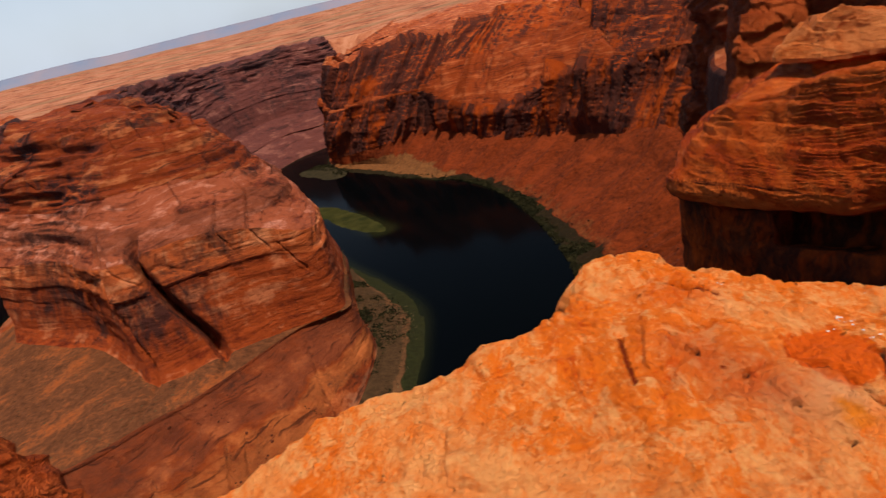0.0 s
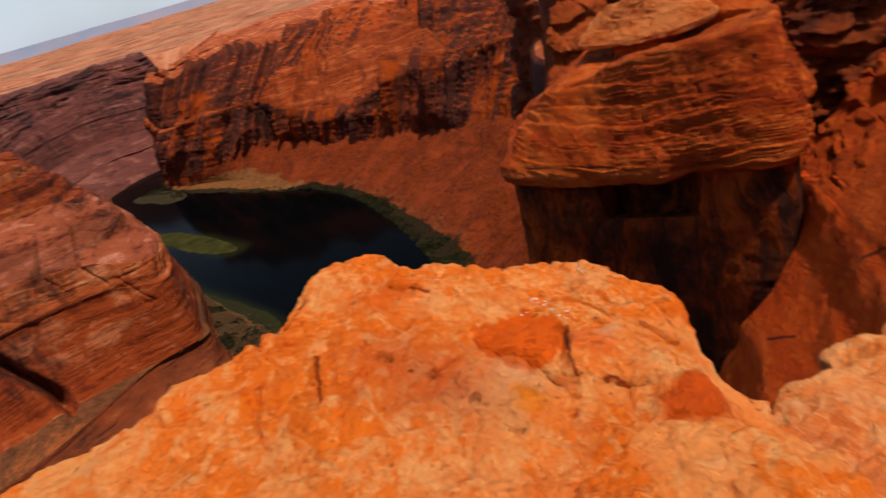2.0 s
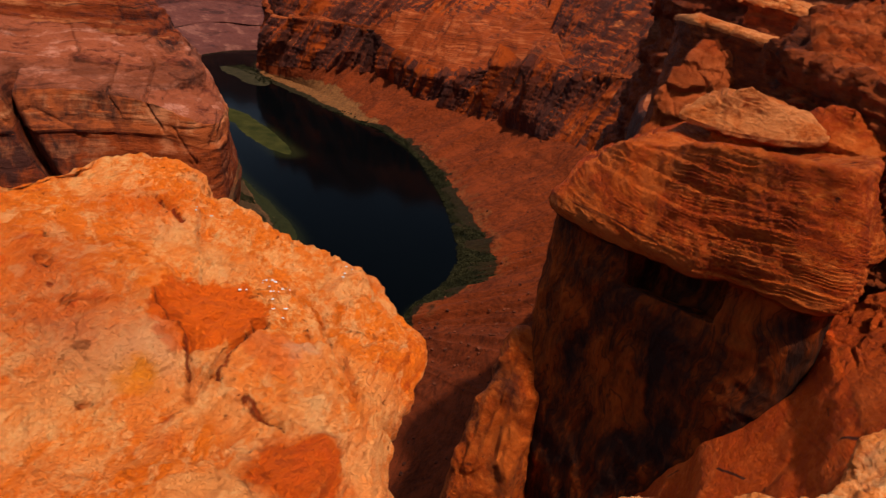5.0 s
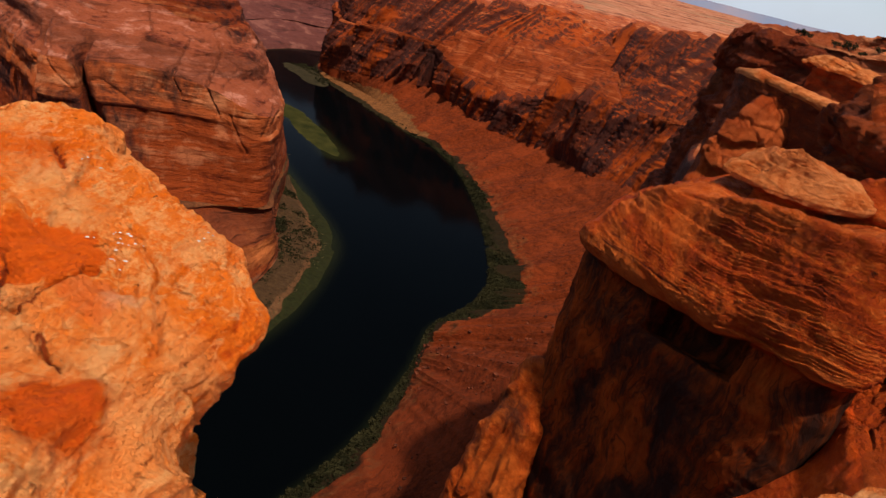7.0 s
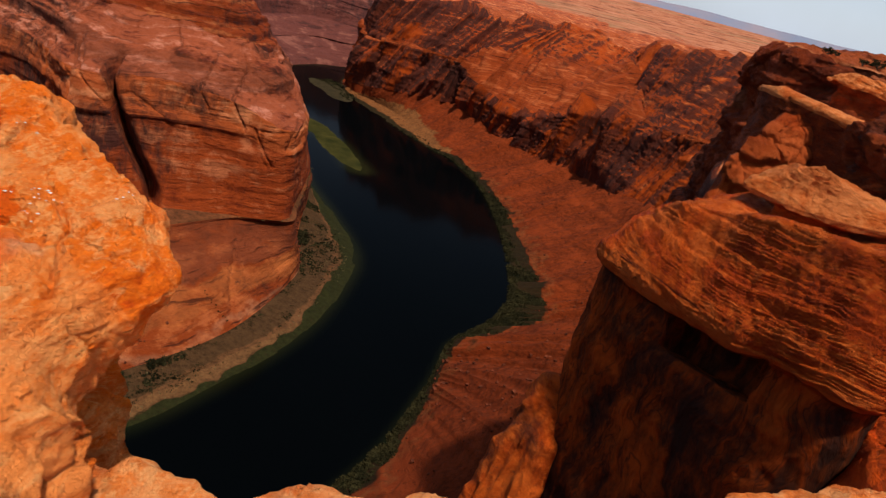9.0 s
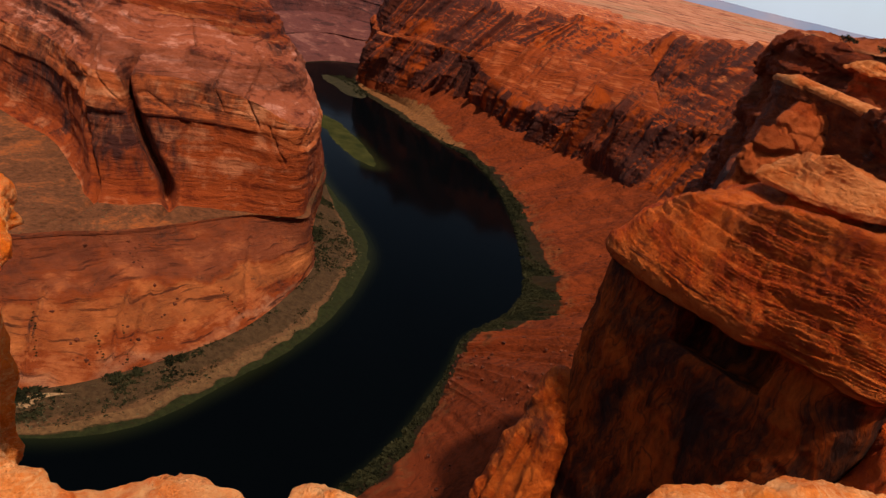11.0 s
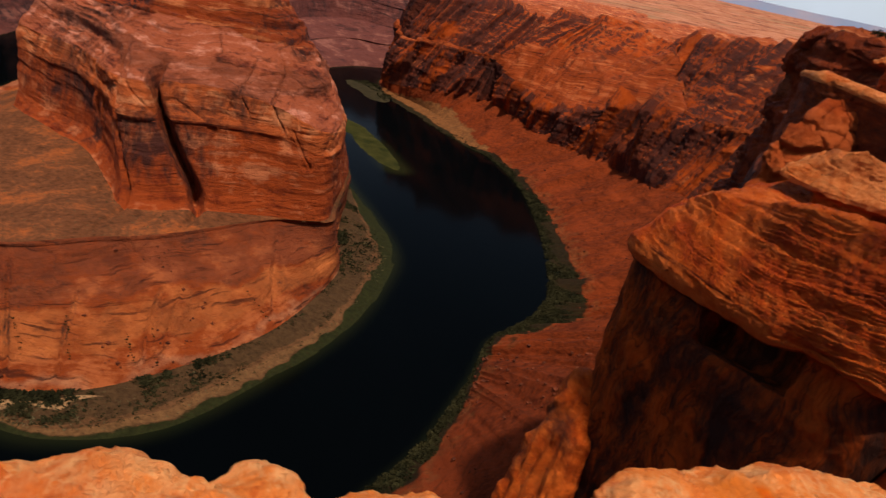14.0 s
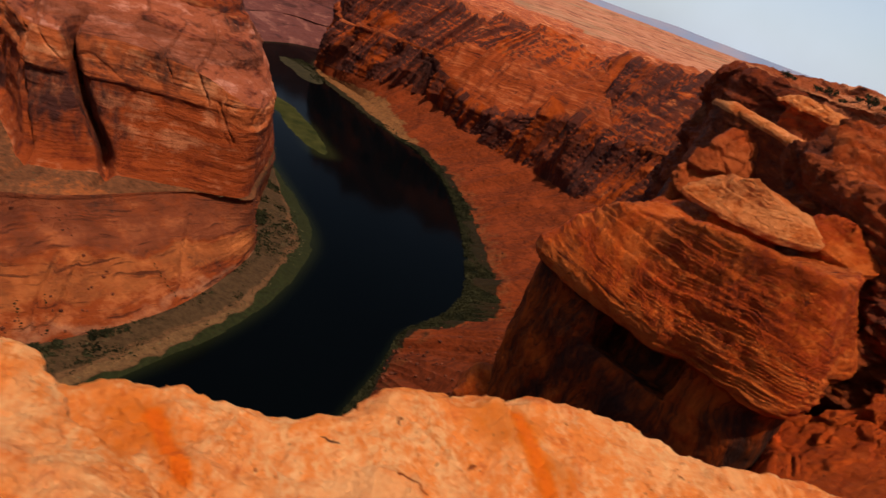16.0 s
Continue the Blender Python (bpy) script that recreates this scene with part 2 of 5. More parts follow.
def loose_material(name, base, zones=(), bare=None, bare_at=0.6, ledges=0.4, tints=()):
    """Rubble, sand and scrub ground. tints: (name of a value on the mesh, colour, how much) of patches; zones: (from height, to height, colour, how much) of what lies or grows there;
    bare: bedrock that shows in patches."""
    w = Net(name, 0.95, 0.1)
    rub = w.noise(w.pos, 0.22, 7, 0.75)
    wide = w.noise(w.pos, 0.018, 6, 0.68, 0.6)
    grit = w.ramp(rub, (0.36, 0.0), (0.60, 1.0))
    colour = w.mix(grit, tuple(c * 0.38 for c in base), base)
    colour = w.mix(w.ramp(wide, (0.45, 0.0), (0.65, 0.7)), colour, tuple(min(1, c * 1.35) for c in base))
    if bare:
        colour = w.mix(w.ramp(w.mix(0.35, wide, rub), (bare_at - 0.06, 0.0), (bare_at + 0.06, 0.9)), colour, bare)
    h = w.math("ADD", w.height(), w.math("MULTIPLY", w.math("SUBTRACT", wide, 0.5), 7.0))
    h = w.math("ADD", h, w.math("MULTIPLY", w.math("SUBTRACT", rub, 0.5), 2.5))
    for lo, hi, tint, much in zones:
        ends = []
        for at, sign in ((lo, 1), (hi, -1)):
            k = w.n.new("ShaderNodeMapRange")
            k.interpolation_type = "SMOOTHSTEP"
            w.put(k, 0, h)
            k.inputs[1].default_value, k.inputs[2].default_value = at - 1.0 * sign, at + 1.0 * sign
            ends.append(k.outputs[0])
        fac = w.math("MULTIPLY", w.math("MULTIPLY", ends[0], ends[1]), much)
        colour = w.mix(fac, colour, w.mix(grit, tuple(c * 0.5 for c in tint), tint))
    line = w.noise(w.scaled(w.add(w.pos, w.scaled(w.noise(w.pos, 0.02, 3, colour=True), 14, 14, 14)), 0.02, 0.02, 0.28), 1.0, 5, 0.7)
    colour = w.mix(w.ramp(line, (0.36, ledges), (0.47, 0.0)), colour, tuple(c * 0.35 for c in base))
    for key, tint, much in tints:
        ragged = w.ramp(w.mix(0.3, w.given(key), w.noise(w.pos, 0.16, 5, 0.7)), (0.36, 0.0), (0.52, much))
        colour = w.mix(ragged, colour, w.mix(grit, tuple(c * 0.5 for c in tint), tint))
    speck = w.noise(w.pos, 0.55, 3, 0.6)
    colour = w.mix(w.ramp(speck, (0.62, 0.0), (0.68, 0.75)), colour, tuple(c * 0.25 for c in base))
    n = w.bump(line, 2.0, ledges)
    n = w.bump(rub, 1.6, 0.9, n)
    n = w.bump(wide, 6.0, 0.5, n)
    return w.finish(colour, n, VIVID)


ALGAE, SAND, SCRUB = (0.024, 0.030, 0.007), (0.17, 0.088, 0.036), (0.075, 0.036, 0.015)
BUTTE = cliff_material("butte_sandstone", 6.0, 7.0, (0.60, 0.22, 0.100), (0.43, 0.100, 0.036), (0.22, 0.041, 0.016), (0.035, 0.012, 0.010), 0.555, 0.35, 0.4)
APRON = cliff_material("apron_sandstone", 6.0, 4.0, (0.50, 0.165, 0.064), (0.335, 0.080, 0.028), (0.18, 0.040, 0.016), (0.05, 0.02, 0.013), 0.565, 0.4, 0.8,
                       zones=((-271, -240, (0.22, 0.062, 0.030), 0.75), (-287, -273, (0.56, 0.18, 0.070), 0.7), (-297, -294, (0.55, 0.28, 0.16), 0.4)))
SHORE = loose_material("sandy_shore", (0.115, 0.055, 0.026), ((-309, -304.6, (0.016, 0.022, 0.006), 1.0),), ledges=0.1, tints=(
    ("sand", (0.165, 0.084, 0.038), 0.8), ("scrubby", (0.066, 0.036, 0.017), 0.9), ("path", (0.44, 0.25, 0.13), 0.95), ("algae", (0.022, 0.023, 0.007), 1.0)))
BENCH = loose_material("bench_rubble", (0.16, 0.061, 0.029), (), (0.36, 0.10, 0.038), 0.575, ledges=0.25)
SHOULDER = cliff_material("shoulder_sandstone", 5.0, 9.0, (0.70, 0.31, 0.19), (0.46, 0.14, 0.066), (0.17, 0.036, 0.016), (0.06, 0.02, 0.012), 0.56, 0.45, 0.5,
                          zones=((-150, -136, (0.24, 0.066, 0.032), 0.85),))
BROW = cliff_material("brow_sandstone", 6.0, 8.0, (0.74, 0.30, 0.135), (0.56, 0.155, 0.058), (0.26, 0.055, 0.021), (0.05, 0.017, 0.011), 0.57, 0.4, 0.6)
CROWN = cliff_material("crown_sandstone", 6.0, 9.0, (0.50, 0.175, 0.07), (0.31, 0.068, 0.024), (0.12, 0.024, 0.011), (0.035, 0.012, 0.010), 0.545, 0.5, 0.7)
WALLS = cliff_material("canyon_sandstone", 16.0, 14.0, (0.46, 0.145, 0.062), (0.30, 0.060, 0.020), (0.12, 0.022, 0.010), (0.030, 0.012, 0.009), 0.465, 0.25, 0.35, (0.2, 0.2, 0.06))
TALUS = loose_material("talus_rubble", (0.165, 0.036, 0.016), ((-309, -304.4, ALGAE, 1.0),), ledges=0.55, tints=(
    ("beach", (0.205, 0.092, 0.038), 0.85), ("green", (0.015, 0.013, 0.005), 0.95)))
CANYON = ribbed_material("canyon_ribs", (0.56, 0.17, 0.068), (0.36, 0.070, 0.024), (0.15, 0.028, 0.012), (0.034, 0.015, 0.013), 0.455, 46.0)
MESATOP = cliff_material("mesa_top", 2.2, 12.0, (0.70, 0.28, 0.125), (0.48, 0.13, 0.05), (0.13, 0.030, 0.014), (0.05, 0.02, 0.015), 0.6, 0.55, 0.9)


# sandstone of the far cliffs, with distance haze and shade mixed into its purple-brown
HAZE_WALL = cliff_material("hazed_sandstone", 14.0, 16.0, (0.27, 0.115, 0.080), (0.165, 0.058, 0.042), (0.085, 0.030, 0.024), (0.035, 0.016, 0.016), 0.53, 0.4, 0.6)
SLICKROCK = cliff_material("bench_slickrock", 3.0, 12.0, (0.50, 0.155, 0.062), (0.36, 0.082, 0.029), (0.15, 0.030, 0.012), (0.05, 0.018, 0.012), 0.60, 0.55, 0.8)


def simple(name, a, b, scale, rough=0.9, bump=0.0, spec=0.2):
    w = Net(name, rough, spec)
    n = w.noise(w.pos, scale, 6, 0.65)
    return w.finish(w.mix(w.ramp(n, (0.35, 0.0), (0.65, 1.0)), a, b), w.bump(n, bump) if bump else None)


# ---- the canyon: inner peninsula with its butte ----
# one row a station, from the far upstream bank round the front to the far downstream bank; metres
WATER = -305.0
PEN_WATER = [(-30, 2000), (-196, 1645), (-285, 1550), (-337, 1402), (-300, 1150), (-205, 960), (-131, 802), (-80, 728),
             (-28, 626), (-32, 540), (-50, 457), (-91, 365), (-134, 300), (-194, 274), (-240, 280), (-330, 330),
             (-480, 480), (-623, 711), (-651, 930), (-720, 1250), (-780, 1700)]
PEN_FOOT = [(-60, 2010), (-205, 1665), (-292, 1565), (-350, 1410), (-315, 1150), (-225, 960), (-128, 765), (-110, 660),
            (-97, 586), (-85, 532), (-110, 422), (-160, 350), (-201, 314), (-249, 302), (-290, 325), (-370, 370),
            (-490, 520), (-610, 740), (-640, 935), (-705, 1255), (-765, 1705)]
PEN_APRON = [(-95, 2015, -270), (-218, 1750, -270), (-330, 1710, -270), (-410, 1520, -275), (-350, 1150, -275),
             (-240, 955, -268), (-130, 740, -262), (-107, 650, -256), (-99, 580, -254), (-98, 535, -250),
             (-147, 514, -250), (-205, 448, -250), (-247, 418, -250), (-294, 385, -250), (-370, 400, -258),
             (-450, 460, -270), (-540, 600, -284), (-590, 790, -292), (-618, 940, -292), (-680, 1260, -265), (-745, 1710, -265)]
PEN_LEDGE = [(x * 1.002, y * 0.9965, z + 3.2) for x, y, z in PEN_APRON]
PEN_BASE = [(-130, 2020, -240), (-232, 1835, -240), (-366, 1864, -240), (-481, 1644, -250), (-400, 1160, -250),
            (-255, 950, -248), (-134, 735, -248), (-109, 645, -248), (-102, 575, -247), (-104, 532, -245),
            (-149, 521, -246), (-200, 502, -245), (-252, 480, -245), (-288, 523, -245), (-350, 592, -245),
            (-460, 661, -249), (-492, 698, -254), (-520, 800, -262), (-570, 945, -266), (-650, 1270, -245), (-715, 1715, -245)]
FOOT_OUT = [0, 0, 0, 0, 0, 0, 0, 0, 1, 3, 5, 6, 9, 14, 16, 14, 8, 4, 0, 0, 0]      # how far rubble spreads from the wall's foot
PEN_WALL = [(-150, 2025, -170), (-235, 1900, -170), (-375, 1910, -165), (-500, 1700, -170), (-440, 1180, -165),
            (-285, 945, -170), (-165, 735, -165), (-118, 640, -172), (-106, 572, -172), (-120, 540, -166),
            (-158, 540, -153), (-217, 540, -151), (-275, 525, -154), (-318, 565, -160), (-380, 630, -165),
            (-478, 690, -170), (-505, 730, -170), (-525, 820, -170), (-565, 950, -170), (-635, 1280, -170), (-700, 1720, -170)]
PEN_FLARE = [(a[0] * 0.86 + b[0] * 0.14, a[1] * 0.86 + b[1] * 0.14, a[2] * 0.86 + b[2] * 0.14) for a, b in zip(PEN_BASE, PEN_WALL)]
PEN_BASE_OUT = [(x + 0.15 * w_, y - w_, z) for (x, y, z), w_ in zip(PEN_BASE, FOOT_OUT)]
PEN_UNDER = [(a[0] * 0.30 + b[0] * 0.70, a[1] * 0.30 + b[1] * 0.70 + 0.2, a[2] * 0.30 + b[2] * 0.70) for a, b in zip(PEN_BASE, PEN_WALL)]
PEN_LIP = [(a[0] * 0.325 + b[0] * 0.675, a[1] * 0.325 + b[1] * 0.675 - 0.3, a[2] * 0.27 + b[2] * 0.73) for a, b in zip(PEN_BASE, PEN_WALL)]
PEN_SHOULDER = [(-170, 2030, -130), (-238, 1950, -130), (-388, 1960, -125), (-525, 1760, -125), (-480, 1220, -115),
                (-320, 950, -120), (-200, 745, -120), (-170, 690, -125), (-165, 660, -128), (-165, 640, -130),
                (-190, 640, -125), (-235, 640, -122), (-290, 630, -122), (-330, 650, -125), (-390, 690, -130),
                (-480, 745, -125), (-505, 780, -125), (-520, 860, -125), (-555, 955, -125), (-625, 1290, -125), (-690, 1722, -130)]
PEN_RIM = [(-190, 2040, -75), (-240, 1990, -74), (-398, 2011, -72), (-546, 1820, -70), (-540, 1300, -60),
           (-390, 960, -55), (-280, 780, -55), (-270, 760, -57), (-265, 750, -58), (-262, 745, -58),
           (-275, 750, -57), (-300, 750, -55), (-340, 750, -52), (-380, 760, -52), (-420, 770, -55),
           (-465, 800, -55), (-488, 830, -55), (-505, 880, -55), (-540, 960, -55), (-610, 1300, -60), (-670, 1720, -70)]
PEN_TOP = [(-300, 2700, -92), (-400, 2700, -92), (-600, 2700, -92), (-800, 2600, -92), (-640, 1450, -55), (-545, 1100, -50),
           (-432, 945, -48), (-400, 920, -48), (-398, 915, -48), (-397, 912, -48), (-398, 910, -48), (-400, 908, -48),
           (-402, 906, -48), (-404, 906, -48), (-406, 908, -48), (-410, 912, -48), (-414, 918, -48), (-402, 930, -48),
           (-480, 1000, -48), (-570, 1450, -56), (-800, 2600, -92)]


def at_height(rows, z):
    return [(x, y, z) for x, y in rows]


def near_weight(p):
    """Closer stretches of a bank get more columns, stretches behind the rim few."""
    far = np.linalg.norm(p[:, :2], axis=1)
    hidden = np.where(p[:, 1] < 240, 0.2, 1.0) * np.where((p[:, 0] < -480) & (p[:, 1] < 2500), 0.4, 1.0)
    return 700.0 / (120.0 + far) * hidden


# joints in the butte's front: foot and head of each, half width and depth
CRACKS = [((-200, 502, -247), (-262, 548, -148), 3.6, 34.0), ((-252, 480, -247), (-300, 540, -150), 2.6, 16.0),
          ((-330, 580, -240), (-345, 600, -160), 2.5, 9.0), ((-177, 556, -168), (-197, 587, -136), 0.9, 3.5), ((-145, 566, -178), (-170, 595, -136), 0.9, 3.5),
          ((-248, 528, -176), (-292, 545, -148), 1.0, 3.5), ((-275, 514, -184), (-313, 533, -148), 1.0, 4.0), ((-119, 572, -202), (-138, 604, -172), 0.9, 3.0),
          ((-241, 327, -295), (-282, 366, -256), 1.3, 2.2), ((-175, 341, -295), (-190, 357, -270), 1.2, 2.0), ((-112, 428, -295), (-136, 436, -258), 1.3, 2.4),
          ((-215, 333, -295), (-235, 361, -268), 1.2, 2.0), ((-165, 350, -295), (-178, 370, -272), 1.1, 1.8)]


def columns(ref, ns, first, last):
    """The columns of a cliff grid between two stations."""
    u = stations(np.asarray(ref, float), ns, False, near_weight)
    return slice(int(np.searchsorted(u, first)), int(np.searchsorted(u, last)) + 1)


def cliff_grid(levels, counts, ns, ref, amp, seed, rough=1.0, cracks=(), beds=0.5, ribbed=0.0, closed=False, lean=0.25, jointed=1.0, rib_size=62.0):
    u = stations(np.asarray(ref, float), ns, closed, near_weight)
    g, place = loft(levels, u, counts, closed)
    g = smooth_rows(g, 2, closed)
    n = grid_normals(g, closed)
    if np.mean(n[..., 2]) < 0:
        n = -n
    a = np.interp(place, np.arange(len(amp)), amp)[:, None]
    if not isinstance(beds, float):
        beds = np.interp(place, np.arange(len(beds)), beds)[:, None]
    flat = n.copy()
    flat[..., 2] *= 0.35 + 0.65 * n[..., 2] ** 2
    a = a * np.clip((np.linalg.norm(g[..., :2], axis=2) - 170) / 280.0, 0.03, 1)
    big = fbm(g * np.array([1 / 120, 1 / 120, 1 / 420]), 2, seed, ridged=True)
    mid = fbm(g * np.array([1 / 38, 1 / 38, 1 / 260]), 3, seed + 3, ridged=True)
    val, gap = cells(g * np.array([1 / 42, 1 / 42, 1 / 130]), seed + 40)
    val2, gap2 = cells(g * np.array([1 / 15, 1 / 15, 1 / 28]), seed + 44)
    split = 0.6 * val + 0.15 * val2 - 0.5 * np.clip(1 - gap / 0.05, 0, 1) - 0.12 * np.clip(1 - gap2 / 0.08, 0, 1)
    run = np.concatenate([[0], np.cumsum(np.linalg.norm(np.diff(g[len(g) // 2], axis=0), axis=1))])[None, :] + lean * g[..., 2]
    rib = np.stack([run / rib_size, g[..., 2] / 420.0, 0 * run], -1)
    split = split * jointed
    ribs = 1 - 2 * np.abs(vnoise(rib, seed + 60)) + 0.5 * (1 - 2 * np.abs(vnoise(rib * 2.7 + 5, seed + 61))) + 0.25 * (1 - 2 * np.abs(vnoise(rib * 6.5 + 9, seed + 62)))
    bed = 0.7 * np.tanh(4 * fbm(g * np.array([1 / 110, 1 / 110, 1 / 13]), 2, seed + 7)) + 0.3 * np.tanh(4 * fbm(g * np.array([1 / 45, 1 / 45, 1 / 5]), 2, seed + 9))
    fine = fbm(g / 6.0, 3, seed + 12)
    d = a * (rough * (1.2 * big + 0.5 * mid + 0.6 * split + ribbed * ribs) + beds * bed + 0.2 * fine)
    for foot, head, wide, deep in cracks:
        f = (g[..., 2] - foot[2]) / (head[2] - foot[2])
        off = np.abs(g[..., 0] - foot[0] - f * (head[0] - foot[0]) + 1.5 * vnoise(np.stack([f * 5, 0 * f, 0 * f], -1), 91)) + np.where(g[..., 1] > 660, 50, 0)
        d = d - deep * np.exp(-(off / wide) ** 2) * np.clip(12 * f, 0, 1) * np.clip((1.08 - f) * 9, 0, 1)
    return g + flat * d[..., None], place, run, u


pen_levels = [at_height(PEN_WATER, WATER - 1.5), at_height(PEN_FOOT, -298), PEN_APRON, PEN_LEDGE, PEN_BASE_OUT, PEN_FLARE, PEN_UNDER, PEN_LIP, PEN_WALL, PEN_SHOULDER, PEN_RIM, PEN_TOP]
g, place, run, u = cliff_grid(pen_levels, (40, 55, 6, 22, 16, 50, 5, 26, 62, 66, 16), 1150, at_height(PEN_WALL[:0] + [p[:2] for p in PEN_WALL], 0),
                  (0.3, 1.8, 2.6, 1.8, 2.5, 3.2, 3.8, 4.2, 5.5, 7.5, 10.0, 2.0), 3, 0.75, CRACKS, (0.3, 0.7, 0.7, 0.4, 0.35, 0.35, 0.35, 0.4, 0.6, 1.0, 0.9, 0.5))
# what covers the shore: f runs from the water to the foot of the butte, u along the bank
ragged = 0.10 * fbm(g * np.array([1 / 16, 1 / 16, 0]), 4, 301)
f, uu = place[:, None] + ragged, u[None, :] + 0 * place[:, None]
algae_wide = np.interp(u, (5.0, 6.6, 9.0, 10.2, 11.0, 13.0, 14.5), (0.40, 0.44, 0.42, 0.32, 0.24, 0.26, 0.22))[None, :]
sand_wide = np.interp(u, (6.0, 9.5, 10.5, 12.0, 13.5, 15.0), (0.0, 0.04, 0.24, 0.20, 0.12, 0.1))[None, :]
shore_cover = (
    ("algae", np.clip((algae_wide - f) * 14 + 0.5, 0, 1)),
    ("sand", np.clip((f - algae_wide) * 14, 0, 1) * np.clip((algae_wide + sand_wide - f) * 14, 0, 1)),
    ("scrubby", np.clip((f - algae_wide - sand_wide) * 10, 0, 1) * (0.75 + 0.5 * fbm(g * np.array([1 / 9, 1 / 9, 0]), 3, 302))),
    ("path", np.clip((uu - 11.7) * 2, 0, 1) * np.clip(1 - np.abs(f - np.interp(u, (11.7, 13.0, 14.2), (0.88, 0.72, 0.62))[None, :] - 0.05 * np.sin(uu * 9)) / np.interp(u, (11.7, 13.0, 14.2), (0.05, 0.13, 0.22))[None, :], 0, 1) * 1.6))
butte = tagged(new("butte"), "layered red sandstone butte ringed by the river bend", "butte")
front = columns([(x, y, 0) for x, y, z in PEN_WALL], 1150, 4.4, 99)
split_grid(butte, g[:, front], place, False, (
    ("shore", 0, 1, SHORE, "sandy shore with green algae at the waterline"), ("apron", 1, 3, APRON, "banded bare sandstone apron"),
    ("bench", 3, 4, BENCH, "dark scrubby bench of rubble"), ("wall", 4, 7, BUTTE, "sheer orange wall split by dark cracks"), ("brow", 7, 8, BROW, "orange brow of split blocks above the wall"), ("shoulder", 8, 9, SHOULDER, "pale pink sloping shoulder with rubble"),
    ("crown", 9, 11, CROWN, "stepped red crown")), [(k, v[:, front]) for k, v in shore_cover])
far_bank = tagged(new("far_bank"), "sandstone cliff beyond the river bend, haze in its purple-brown", "cliff", kind="structure")
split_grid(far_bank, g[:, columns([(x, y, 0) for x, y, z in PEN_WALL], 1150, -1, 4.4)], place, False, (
    ("shore", 0, 1, HAZE_WALL, "shore at the waterline, haze in its dark colour"), ("slope", 1, 5, HAZE_WALL, "rocky slope, haze in its purple-brown"), ("cliff", 5, 11, HAZE_WALL, "stepped cliff, haze in its purple-brown")))

# ---- the canyon: outer wall with talus and plateau ----
OUT_WATER = [(-900, 1750), (-850, 1215), (-787, 940), (-738, 690), (-600, 440), (-420, 270), (-250, 185), (-100, 190),
             (0, 305), (45, 408), (57, 455), (68, 495), (101, 540), (124, 600), (128, 690), (122, 800), (101, 932), (56, 1043), (10, 1085),
             (-58, 1165), (-122, 1250), (-186, 1350), (-207, 1470), (-172, 1640), (0, 1900)]
OUT_BANK = [(-915, 1750), (-866, 1215), (-803, 935), (-752, 680), (-612, 426), (-428, 255), (-254, 172), (-98, 178),
            (14, 300), (56, 415), (68, 455), (80, 486), (152, 552), (164, 596), (159, 689), (143, 802), (119, 922), (66, 1052), (22, 1092),
            (-28, 1192), (-84, 1276), (-168, 1362), (-192, 1480), (-160, 1642), (10, 1895)]
OUT_BASE = [(-960, 1760, -255), (-930, 1220, -255), (-870, 930, -250), (-820, 650, -250), (-680, 380, -240), (-470, 180, -230),
            (-265, 90, -220), (-90, 80, -215), (60, 110, -205), (130, 280, -215), (200, 370, -218), (258, 430, -222), (290, 500, -225), (312, 620, -232),
            (315, 765, -237), (282, 850, -245), (232, 995, -262), (140, 1110, -268), (93, 1178, -260), (37, 1253, -258),
            (-77, 1292, -268), (-164, 1372, -285), (-165, 1490, -270), (-120, 1640, -265), (40, 1880, -262)]
OUT_LEDGE = [(-980, 1765, -170), (-948, 1220, -170), (-890, 930, -165), (-840, 645, -160), (-702, 367, -150), (-483, 158, -140),
             (-268, 66, -130), (-85, 50, -125), (46, 70, -120), (95, 215, -120), (165, 300, -120), (270, 400, -125), (322, 492, -128), (345, 615, -130),
             (368, 795, -140), (310, 900, -148), (242, 1016, -174), (150, 1118, -221), (92, 1190, -206), (46, 1270, -180),
             (-64, 1312, -180), (-150, 1384, -195), (-146, 1494, -185), (-98, 1640, -180), (58, 1870, -175)]
BENCH_WIDTH = [2, 2, 2, 2, 2, 2, 2, 2, 2, 2, 2, 3, 3, 2, 2, 5, 50, 50, 50, 3, 2, 2, 2, 2, 2]
OUT_RIM = [(-1000, 1770, -80), (-970, 1220, -75), (-915, 930, -70), (-866, 640, -60), (-725, 352, -45), (-498, 133, -32),
           (-272, 22, -20), (-80, -8, -7), (22, -7, -5.5), (78, 165, -34), (140, 235, -24), (285, 370, -25), (345, 480, -25), (400, 620, -25), (440, 850, -32),
           (345, 985, -52), (350, 1215, -75), (240, 1330, -88), (150, 1310, -90), (78, 1330, -92), (-45, 1338, -95),
           (-130, 1402, -108), (-120, 1500, -100), (-70, 1642, -95), (80, 1860, -90)]


def set_back(rows, far, drop):
    """The plateau's edge contour pushed out from the bend's middle."""
    out = []
    for x, y, z in rows:
        v = Vector((x + 250, y - 650))
        v = v.normalized()
        out.append((x + v.x * far, y + v.y * far, z + drop))
    return out


OUT_BENCH = []
for (x, y, z), (rx, ry, rz), wide in zip(OUT_LEDGE, OUT_RIM, BENCH_WIDTH):
    v = Vector((rx - x, ry - y))
    f = min(0.8, wide / v.length)
    OUT_BENCH.append((x + v.x * f, y + v.y * f, z + min(2 + 0.45 * wide, 0.6 * (rz - z))))

